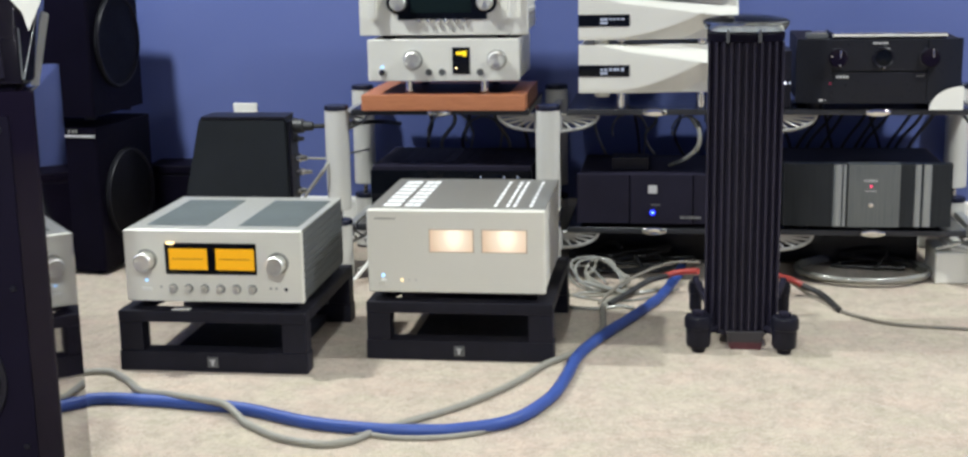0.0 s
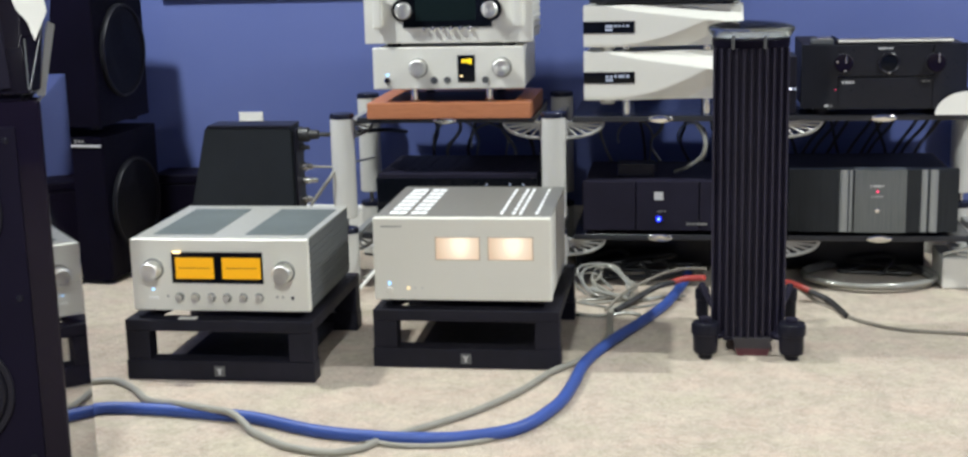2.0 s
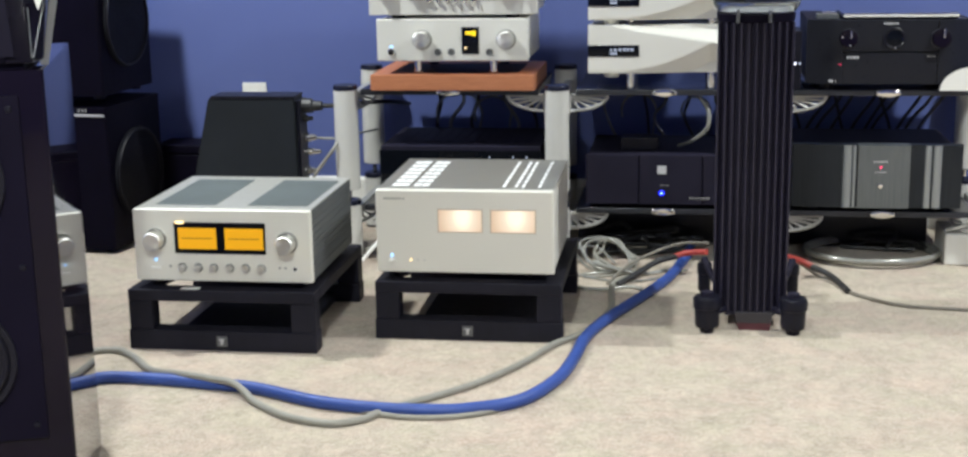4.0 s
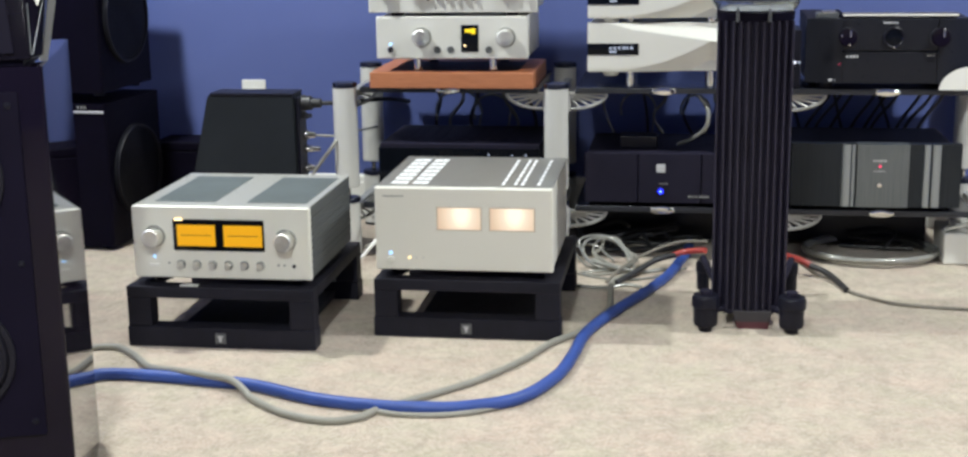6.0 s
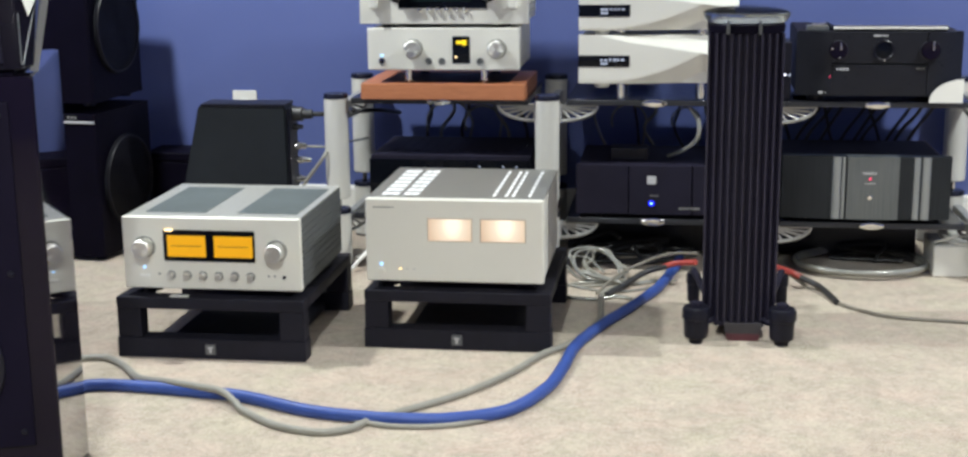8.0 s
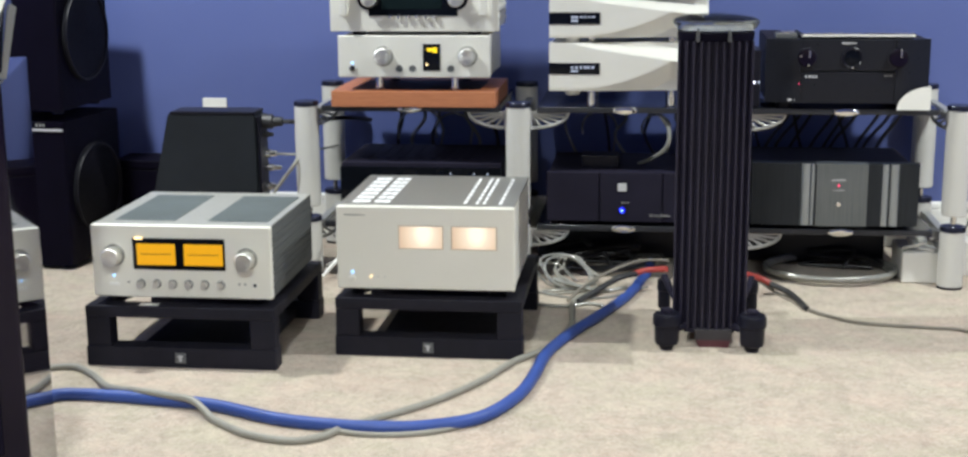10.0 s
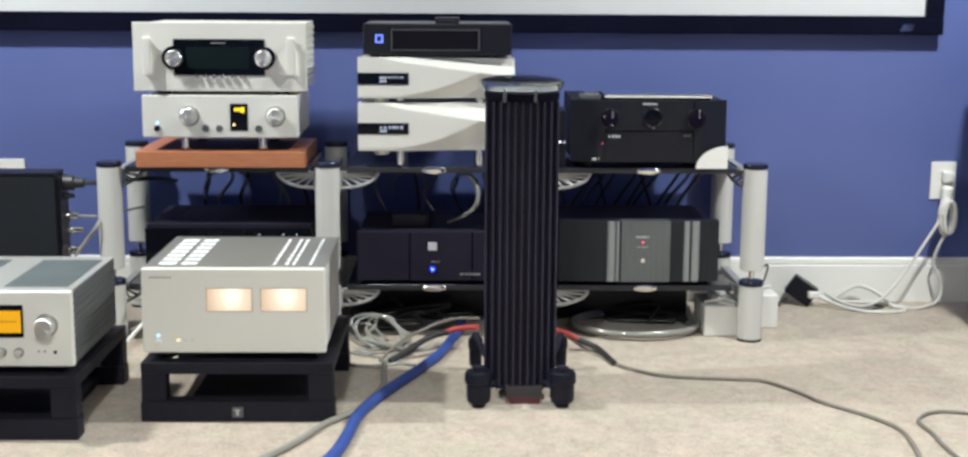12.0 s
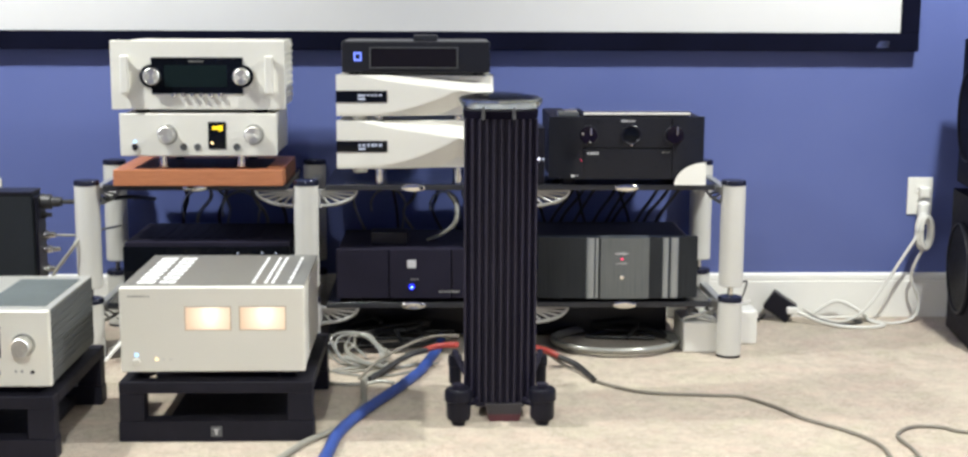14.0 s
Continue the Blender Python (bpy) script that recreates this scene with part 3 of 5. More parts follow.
def power_amp():
    """Tall silver power amplifier with warm-lit meters and vent slots painted bright for reflected light."""
    x, y, z0, z1 = -0.536, 3.276, 0.146, 0.374
    t = thing("power_amplifier", (x, y, z0), "tall silver power amplifier with two warm-lit meters, switched on", "amplifier", "metered amplifiers")
    w, b, top, d = 0.219, 0.021, z1 - z0, 0.425
    feet(t, 0.17, 0.06, 0.37, b)
    part("case", box(-w + 0.004, w - 0.004, 0.018, d, b, top - 0.003, 0.002), M_SILVER, t, "satin silver case")
    part("front_panel", box(-w, w, 0, 0.02, b, top, 0.005, 3), M_SILVER, t, "thick satin silver front panel")
    part("top_plate", box(-w + 0.003, w - 0.003, 0.0205, d, top - 0.0035, top, 0.001), M_SILVERTOP, t, "satin top plate, greyed for its dim reflection")

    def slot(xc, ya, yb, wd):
        part("vent_slot", box(xc - wd / 2, xc + wd / 2, ya, yb, top - 0.001, top + 0.0007, 0.0003, 1), M_SLOTSHINE, t, "vent slot, ceiling-light reflection painted white")
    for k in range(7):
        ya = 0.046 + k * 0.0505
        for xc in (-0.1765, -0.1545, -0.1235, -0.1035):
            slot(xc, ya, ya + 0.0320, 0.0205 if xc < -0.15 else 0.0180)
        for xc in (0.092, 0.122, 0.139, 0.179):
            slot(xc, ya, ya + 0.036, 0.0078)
    for a, c in ((-0.063, 0.043), (0.066, 0.173)):
        part("meter_rim", box(a - 0.0022, c + 0.0022, -0.0012, 0.004, 0.2690 - z0, 0.3275 - z0, 0.001), M_METERRIM, t, "thin tan rim round the meter")
        part("meter_window", box(a, c, -0.002, 0.004, 0.271 - z0, 0.3255 - z0, 0.001), M_WARM, t, "warm glowing meter window")
    part("power_button", lathe([(0, 0.0085), (0.004, 0.0085), (0.006, 0.007)], (-0.181, -0.0005, 0.193 - z0), (-0.181, -1, 0.193 - z0), 24), M_SILVER, t)
    part("indicator", lathe([(0, 0.0035), (0.002, 0.003)], (-0.181, -0.0005, 0.210 - z0), (-0.181, -1, 0.210 - z0), 16), M_BLUEHOT, t, "pale blue power light")
    part("indicator", lathe([(0, 0.0028), (0.002, 0.0024)], (-0.134, -0.0005, 0.199 - z0), (-0.134, -1, 0.199 - z0), 16), M_WARMLED, t, "warm white light")
    for xx in (-0.117, -0.100):
        part("dot", lathe([(0, 0.003), (0.001, 0.0028)], (xx, -0.0003, 0.199 - z0), (xx, -1, 0.199 - z0), 12), M_POST, t)
    part("name_print", bars(-0.198, -0.145, 0.352 - z0, 0.004, 0, 8, 5), M_SILVERTOP, t, "faint name print")


power_amp()

SHELF_TOP = 0.516


def wooden_platform():
    t = thing("isolation_platform", (-0.6885, 4.030, SHELF_TOP), "reddish cherry-wood isolation platform with dark inset on the rack shelf", "platform")
    w, d, h, rim = 0.2425, 0.37, 0.047, 0.052
    part("front_rail", box(-w, w, 0, rim, 0, h, 0.003), M_WOOD, t)
    part("rear_rail", box(-w, w, d - rim, d, 0, h, 0.003), M_WOOD, t)
    for sx in (-1, 1):
        xa, xb = sorted((sx * w, sx * (w - rim)))
        part("side_rail", box(xa, xb, rim + 0.0005, d - rim - 0.0005, 0, h, 0.002), M_WOOD, t)
    part("inset_board", box(-w + rim + 0.001, w - rim - 0.001, rim + 0.001, d - rim - 0.001, 0.002, h - 0.002, 0.002), M_STAND, t, "dark inset board")


wooden_platform()



def silver_preamp():
    x0, x1, y, z0, z1 = -0.907, -0.461, 4.03, 0.563, 0.725
    t = thing("preamplifier", ((x0 + x1) / 2, y, z0), "silver preamplifier with small yellow display on silver feet", "preamplifier", "silver preamplifiers")
    w, b, top = (x1 - x0) / 2, 0.040, z1 - z0
    for x in (-0.108, 0.115):
        for yy in (0.04, 0.30):
            part("foot", lathe([(0, 0.014), (0.006, 0.015), (0.008, 0.012), (b + 0.001, 0.0125)], (x, yy, 0), (x, yy, 1), 24), M_CHROME, t, "turned silver foot")
    part("case", box(-w + 0.006, w - 0.006, 0.016, 0.35, b, top - 0.002, 0.002), M_SILVER, t)
    part("front_panel", box(-w, w, 0, 0.018, b, top, 0.004, 3), M_PEARL, t, "satin silver front panel")
    cx = (x0 + x1) / 2
    for xx in (-0.772, -0.526):
        part("knob_ring", lathe([(0, 0.029), (0.002, 0.028), (0.003, 0.025)], (xx - cx, 0, 0.665 - z0), (xx - cx, -1, 0.665 - z0), 32), M_SILVERTOP, t)
        knob(t, xx - cx, -0.002, 0.665 - z0, 0.0245, 0.022)
    win = part("display", box(-0.656 - cx, -0.605 - cx, -0.002, 0.003, 0.623 - z0, 0.701 - z0, 0.001), M_DKGLASS, t, "black display window")
    bm = box(-0.644 - cx, -0.616 - cx, -0.003, -0.0015, 0.679 - z0, 0.689 - z0, 0.001)
    box(-0.626 - cx, -0.614 - cx, -0.003, -0.0015, 0.675 - z0, 0.691 - z0, 0.001, bm=bm)
    part("digits", bm, M_YELLOW, win, "glowing yellow digits")
    part("display_light", lathe([(0, 0.003), (0.001, 0.002)], (-0.645 - cx, -0.002, 0.641 - z0), (-0.645 - cx, -1, 0.641 - z0), 12), M_WARMLED, win)
    for xx in (-0.726, -0.687, -0.575):
        part("button", lathe([(0, 0.0105), (0.002, 0.0105), (0.0035, 0.009), (0.0015, 0.007)], (xx - cx, 0, 0.629 - z0), (xx - cx, -1, 0.629 - z0), 24), M_SIDE, t, "small round button")
    part("power_button", lathe([(0, 0.0105), (0.004, 0.010), (0.005, 0.008)], (-0.864 - cx, 0, 0.629 - z0), (-0.864 - cx, -1, 0.629 - z0), 24), M_CHROME, t)
    part("indicator", lathe([(0, 0.0035), (0.002, 0.003)], (-0.864 - cx, -0.0005, 0.645 - z0), (-0.864 - cx, -1, 0.645 - z0), 16), M_BLUEHOT, t, "pale blue power light")


silver_preamp()


def handled_preamp():
    x0, x1, y, z0, z1 = -0.927, -0.434, 4.03, 0.725, 0.931
    t = thing("tube_preamplifier", ((x0 + x1) / 2, y, z0), "large silver preamplifier with black display and front handles", "preamplifier", "silver preamplifiers")
    w, b, top, cx = (x1 - x0) / 2, 0.011, z1 - z0, (x0 + x1) / 2
    feet(t, 0.17, 0.05, 0.30, b, 0.02)
    part("case", box(-w + 0.018, w - 0.018, 0.012, 0.36, b, top - 0.004, 0.002), M_SILVER, t)
    for k in range(9):
        z = b + 0.018 + k * 0.019
        part("side_fin", box(w - 0.019, w - 0.013, 0.05, 0.34, z, z + 0.009, 0.001), M_SILVER, t)
    part("front_panel", box(-w, w, 0, 0.014, b, top, 0.003, 3), M_PEARL, t, "broad satin silver front panel")
    win = part("display", box(-0.812 - cx, -0.553 - cx, -0.003, 0.003, 0.781 - z0, 0.884 - z0, 0.001), M_DKGLASS, t, "wide black display window")
    part("inner_screen", box(-0.775 - cx, -0.598 - cx, -0.0036, -0.002, 0.800 - z0, 0.862 - z0, 0.001), surface("unlit_display", (0.003, 0.0095, 0.0115), 0.6, bump=0, spec=0.1), win, "dark teal unlit screen")
    part("name_print", bars(-0.706 - cx, -0.664 - cx, 0.873 - z0, 0.004, -0.003, 7, 8), M_INK, win)
    for xx in (-0.812, -0.556):
        part("knob_ring", lathe([(0, 0.033), (0.0045, 0.033), (0.006, 0.031)], (xx - cx, 0, 0.831 - z0), (xx - cx, -1, 0.831 - z0), 36), M_DKGLASS, t, "black knob surround")
        knob(t, xx + (0.004 if xx < -0.7 else 0.0) - cx, -0.004, 0.831 - z0, 0.024, 0.024)
    for k in range(6):
        part("push_button", lathe([(0, 0.0075), (0.006, 0.0075), (0.010, 0.006), (0.012, 0.002)], (-0.748 + k * 0.0262 - cx, 0, 0.778 - z0), (-0.748 + k * 0.0262 - cx, -1, 0.778 - z0), 20), M_CHROME, t, "small silver push button")
    for xx in (-0.884, -0.477):
        hd = part("handle", box(xx - 0.012 - cx, xx + 0.012 - cx, -0.025, -0.013, 0.781 - z0, 0.890 - z0, 0.005, 3), M_PEARL, t, "silver pull handle")
        for zz in (0.790, 0.880):
            part("handle_post", rod((xx - cx, -0.015, zz - z0), (xx - cx, 0.001, zz - z0), 0.009, 16), M_PEARL, hd)


handled_preamp()


def wave_panel(x0, x1, z0, z1, y):
    """A sculpted front: a broad wave that scoops the panel back towards its lower right."""
    bm = bmesh.new()
    nx, nz = 72, 44
    grid = []
    for i in range(nx + 1):
        row = []
        u = i / nx
        for j in range(nz + 1):
            v = j / nz
            # two creases close on a tip near the right-hand end
            s = max(0.0, min(1.25, (u - 0.20) / 0.60))
            top_crease = 1.0 - 0.12 * max(0.0, min(1.0, (u - 0.15) / 0.15)) - 0.50 * max(0.0, u - 0.30)
            crease = min(0.06 + 0.62 * s ** 1.9, top_crease - 0.01)
            dpt = 0.0
            if v < crease:
                dpt += 0.075 * (crease - v) * min(1.0, 0.35 + s)
            if v > top_crease:
                dpt += 0.120 * (v - top_crease)
            row.append(bm.verts.new((x0 + (x1 - x0) * u, y + dpt, z0 + (z1 - z0) * v)))
        grid.append(row)
    for i in range(nx):
        for j in range(nz):
            bm.faces.new((grid[i][j], grid[i + 1][j], grid[i + 1][j + 1], grid[i][j + 1]))
    edge = [e for e in bm.edges if e.is_boundary]
    made = bmesh.ops.extrude_edge_only(bm, edges=edge)["geom"]
    for v in made:
        if isinstance(v, bmesh.types.BMVert):
            v.co.y = y + 0.045
    return bm


def dac(name, z0, z1, label, seed):
    x0, x1, y = -0.291, 0.160, 4.045
    cx = (x0 + x1) / 2
    t = thing(name, (cx, y, z0), label, "hifi component", "stacked sculpted components")
    b, top = (0.049, z1 - z0) if seed == 1 else (0.014, z1 - z0)
    for xx in (-0.105, 0.125):
        for yy in (0.05, 0.30):
            part("foot", lathe([(0, 0.013), (b * 0.5, 0.014), (b + 0.001, 0.014)], (xx, yy, 0), (xx, yy, 1), 24), M_CHROME, t, "short silver foot")
    part("case", box(x0 + 0.004 - cx, x1 - 0.004 - cx, 0.03, 0.38, b, top - 0.002, 0.002), M_PEARL, t, "pale silver case")
    part("levelling_disc", lathe([(0, 0.019), (0.004, 0.022), (min(b, 0.014) + 0.001, 0.022)], (-0.160, 0.040, b - min(b, 0.014)), (-0.160, 0.040, 1), 28), M_PEARL, t, "pale levelling disc")
    part("front_panel", wave_panel(x0 - cx, x1 - cx, b, top, 0), M_PEARL, t, "sculpted wave-shaped pale silver front panel")
    za, zb = (0.613, 0.646) if seed == 1 else (0.756, 0.790)
    win = part("display", box(-0.2915 - cx, -0.145 - cx, -0.002, 0.004, za - z0, zb - z0, 0.001), M_DKGLASS, t, "dark display window")
    zm = (za + zb) / 2 - z0
    bm = bars(-0.228 - cx, -0.206 - cx, zm + 0.003, 0.007, -0.0025, 2, seed)
    box(-0.228 - cx, -0.208 - cx, -0.003, -0.0018, zm - 0.010, zm - 0.004, 0, bm=bm)
    part("screen_text", bm, M_PALEDISP, win, "pale glowing text bars")
    part("screen_text", bars(-0.203 - cx, -0.158 - cx, zm + 0.004, 0.005 if seed != 1 else 0.008, -0.0025, 4, seed + 7), M_PALEDISP, win)


dac("digital_processor", SHELF_TOP, 0.703, "pale silver digital component with sculpted wave front panel on silver feet", 1)
dac("clock_component", 0.703, 0.834, "pale silver component with sculpted wave front stacked on its twin", 2)


def streamer():
    z0 = 0.834
    cx = -0.062
    t = thing("streamer_box", (cx, 4.055, z0), "black media streamer with wide glass display and blue square light", "streamer")
    for xx in (-0.18, 0.18):
        for yy in (0.03, 0.25):
            part("foot", rod((xx, yy, 0), (xx, yy, 0.007), 0.015, 20), M_PLASTIC, t)
    part("case", box(-0.213, 0.213, 0.0, 0.30, 0.006, 0.096, 0.006, 3), M_ANTHRACITE, t, "black metal case")
    win = part("display", box(-0.130, 0.117, -0.002, 0.004, 0.022, 0.077, 0.001), M_SMOKEWIN, t, "glossy black display")
    bm = bmesh.new()
    for a in ((-0.133, 0.120, 0.077, 0.0795), (-0.133, 0.120, 0.0195, 0.022), (-0.133, -0.130, 0.022, 0.077), (0.117, 0.120, 0.022, 0.077)):
        box(a[0], a[1], -0.003, 0.001, a[2], a[3], 0, bm=bm)
    part("display_rim", bm, M_SIDE, t, "thin grey rim")
    ring = bmesh.new()
    for a in ((-0.178, -0.156, 0.060, 0.0645), (-0.178, -0.156, 0.0405, 0.045), (-0.178, -0.1735, 0.045, 0.060), (-0.1605, -0.156, 0.045, 0.060)):
        box(a[0], a[1], -0.0015, 0.001, a[2], a[3], 0, bm=ring)
    part("power_ring", ring, glow("soft_blue_led", (0.16, 0.25, 1.0), 1.6), t, "square blue glowing ring")
    solid("sensor_box", box(cx - 0.008, cx + 0.062, 4.10, 4.15, z0 + 0.096, z0 + 0.113, 0.003), M_EDGE, "small grey box lying on the black streamer", "sensor")


streamer()


def surround_processor():
    x0, x1, y, z0 = 0.325, 0.780, 4.05, SHELF_TOP
    cx, top = (x0 + x1) / 2, 0.714 - SHELF_TOP
    t = thing("surround_processor", (cx, y, z0), "black surround processor with curved cheeks and three round controls", "av processor")
    b = 0.018
    for xx in (-0.17, 0.17):
        for yy in (0.05, 0.30):
            part("foot", lathe([(0, 0.022), (b, 0.025), (b + 0.001, 0.025)], (xx, yy, 0), (xx, yy, 1), 24), M_PLASTIC, t)
    part("case", box(-0.222, 0.222, 0.03, 0.38, b, top - 0.002, 0.003), M_BLACK, t)
    for sx in (-1, 1):
        out = [(sx * 0.228, 0.04)] + [(sx * (0.228 - 0.098 * k / 8), 0.030 - 0.030 * math.sin(math.pi / 2 * k / 8)) for k in range(9)] + [(sx * 0.130, 0.04)]
        part("cheek", prism(out, b, top, axis="z"), M_ANTHRACITE, t, "curved black side cheek")
    part("centre_panel", box(-0.130, 0.130, 0.004, 0.035, 0.625 - z0, top, 0.002), M_ANTHRACITE, t, "black upper panel")
    flap = part("flap", box(-0.130, 0.130, 0.002, 0.035, b, 0.622 - z0, 0.002), M_ANTHRACITE, t, "black hinged lower flap")
    part("flap_print", bars(-0.118, -0.082, 0.609 - z0, 0.007, 0.002, 4, 21), M_LIGHTINK, flap)
    part("flap_print", bars(0.100, 0.122, 0.612 - z0, 0.005, 0.002, 4, 22), M_INK, flap)
    part("name_print", bars(-0.020, 0.022, 0.703 - z0, 0.005, 0.004, 6, 23), M_LIGHTINK, t, "pale name print")
    for xx in (0.437 - cx, 0.688 - cx):
        knob(t, xx, 0.004, 0.662 - z0, 0.026, 0.020, M_GLOSS, "knob", "black volume knob")
        # Chrome line added for the upright glint on the glossy knob.
        part("knob_pointer", box(xx + 0.004, xx + 0.008, -0.0168, -0.0158, 0.664 - z0, 0.684 - z0, 0.0003), M_CHROME, t, "bright line standing in for a glint")
        part("knob_glint", lathe([(0, 0.0285), (0.004, 0.0285), (0.005, 0.026)], (xx, 0.006, 0.662 - z0), (xx, -1, 0.662 - z0), 32), M_EDGE, t)
    # Chrome pips stand in for small glints on the knobs and porthole.
    for xx, zz in ((0.437 - cx - 0.018, 0.668), (0.437 - cx + 0.004, 0.643), (0.562 - cx, 0.636), (0.688 - cx + 0.006, 0.686)):
        part("control_pip", lathe([(0, 0.0032), (0.002, 0.003), (0.003, 0.0015)], (xx, -0.014, zz - z0), (xx, -1, zz - z0), 12), M_CHROME, t, "tiny chrome pip standing in for a glint")
    part("porthole_rim", lathe([(0, 0.030), (0.005, 0.030), (0.007, 0.027), (0.004, 0.024)], (0.562 - cx, 0.005, 0.662 - z0), (0.562 - cx, -1, 0.662 - z0), 36), M_PLASTIC, t)
    part("porthole", lathe([(0, 0.024), (0.003, 0.023), (0.0032, 0.001)], (0.562 - cx, 0.004, 0.662 - z0), (0.562 - cx, -1, 0.662 - z0), 36), M_DKGLASS, t, "round glass porthole display")
    part("standby_light", lathe([(0, 0.0022), (0.0015, 0.0018)], (0.417 - cx, 0.0015, 0.589 - z0), (0.417 - cx, -1, 0.589 - z0), 12), M_REDLED, t, "red standby light")
    for xx in (0.393, 0.410):
        part("logo_plate", box(xx - cx - 0.005, xx - cx + 0.006, 0.001, 0.006, 0.540 - z0, 0.546 - z0, 0.0005), M_LIGHTINK, t)
    out = [(0.136, 0.0015)] + [(0.136 + 0.092 * (1 - math.cos(math.pi / 2 * k / 12)), 0.0015 + 0.066 * math.sin(math.pi / 2 * k / 12)) for k in range(13)] + [(0.228, 0.0015)]
    card = prism([(u + cx, v + SHELF_TOP) for u, v in out], 4.038, 4.0395)
    solid("rounded_card", card, M_CARD, "white rounded cardboard tag leaning on the black processor", "card")
    slim = thing("disc_player", (cx + 0.027, 4.07, 0.714), "slim glossy silver and black disc player on the processor", "disc player")
    part("case", box(-0.155, 0.155, 0.0, 0.22, 0.002, 0.008, 0.002), M_ANTHRACITE, slim)
    part("front_band", box(-0.156, 0.156, -0.003, 0.004, 0.006, 0.0105, 0.001), M_WHITEPL, slim, "bright silver front band")
    part("lid", box(-0.156, 0.156, -0.001, 0.222, 0.0108, 0.0165, 0.001), M_LID, slim, "polished silver lid")
    part("lid_badge", box(-0.026, 0.020, -0.0045, -0.0025, 0.007, 0.0125, 0), M_WHITEPL, slim)
    solid("small_receiver", box(0.352, 0.412, 4.08, 4.14, 0.714, 0.728, 0.002), M_SIDE, "small grey receiver box lying on the black processor", "receiver")
    solid("small_receiver", box(0.366, 0.406, 4.085, 4.12, 0.728, 0.735, 0.001), M_CHROME, "tiny silver box lying on the grey receiver", "receiver")


surround_processor()


def network_box():
    """A small dark device with tiny lights, half hidden by the tower."""
    t = thing("network_box", (0.285, 4.08, SHELF_TOP), "small black network box with white lights beside the processor", "network box")
    part("case", box(-0.028, 0.028, 0, 0.15, 0, 0.165, 0.004), M_PLASTIC, t)
    for x, z, m in ((0.010, 0.073, M_WHITELED), (0.023, 0.073, M_PALEDISP), (-0.014, 0.103, M_WHITELED)):
        part("indicator", lathe([(0, 0.004), (0.0015, 0.003)], (x, 0, z), (x, -1, z), 12), m, t, "tiny light")


network_box()


# Much paler than the panels, to stand for streaks of reflected light.
M_STREAK = surface("pale_streak_metal", (0.38, 0.41, 0.42), 0.36, 0.8, vary=0.05, bump=0.0)


def gunmetal_amp():
    """Brushed dark metal power amplifier with a bowed front."""
    x0, x1, y, z0, z1 = 0.296, 0.768, 4.05, 0.166, 0.360
    cx, top, b = (x0 + x1) / 2, z1 - z0, 0.012
    t = thing("multichannel_amplifier", (cx, y, z0), "dark brushed-metal power amplifier with bowed front and red light", "amplifier")
    feet(t, 0.18, 0.06, 0.34, b, 0.022)
    part("case", box(-0.226, 0.226, 0.035, 0.40, b, top - 0.014, 0.003), M_BLACK, t)

    def bowed(a, c, lift, material, label):
        n = 14
        pts = []
        for k in range(n + 1):
            u = a + (c - a) * k / n
            pts.append((u, 0.010 * (u / 0.236) ** 2 + lift))
        pts += [(c, 0.045), (a, 0.045)]
        part("front_panel", prism(pts, b, top, axis="z"), material, t, label)
    bowed(-0.236, -0.0955, 0.004, M_GUNMETAL, "dark brushed panel")
    bowed(-0.0535, 0.0905, 0.000, M_GUNLIGHT, "grey brushed centre panel")
    bowed(0.0915, 0.236, 0.004, M_GUNMETAL, "dark brushed panel")
    bowed(-0.0945, -0.0545, 0.006, M_GUNMETAL, "dark brushed groove panel")
    # soft swellings, paled for reflected streaks: shallow arc in plan, running the full height
    for xc, rr, lift in ((-0.083, 0.012, 0.005), (-0.064, 0.005, 0.003), (0.140, 0.009, 0.004), (0.166, 0.012, 0.005)):
        yy = 0.010 * (xc / 0.236) ** 2 + 0.004
        arc = [(xc + rr * math.cos(math.pi * k / 16), yy - lift * math.sin(math.pi * k / 16)) for k in range(17)]
        arc += [(xc - rr, yy + 0.004), (xc + rr, yy + 0.004)]
        part("rib", prism(arc, b + 0.001, top - 0.001, axis="z"), M_STREAK, t, "softly swelling rib, toned pale for a reflected streak")
    zx = 0.542 - cx
    part("name_print", bars(zx - 0.020, zx + 0.020, 0.313 - z0, 0.006, -0.001, 6, 31), M_LIGHTINK, t, "pale name print")
    part("name_print", bars(zx - 0.016, zx + 0.016, 0.283 - z0, 0.003, -0.001, 6, 32), M_LIGHTINK, t)
    part("indicator", lathe([(0, 0.0036), (0.002, 0.0034), (0.003, 0.0015)], (zx, 0.0, 0.297 - z0), (zx, -1, 0.297 - z0), 20), M_REDLED, t, "red standby light")
    part("power_button", lathe([(0, 0.007), (0.003, 0.007), (0.004, 0.005)], (zx, 0.0, 0.243 - z0), (zx, -1, 0.243 - z0), 20), M_CHROME, t)


gunmetal_amp()


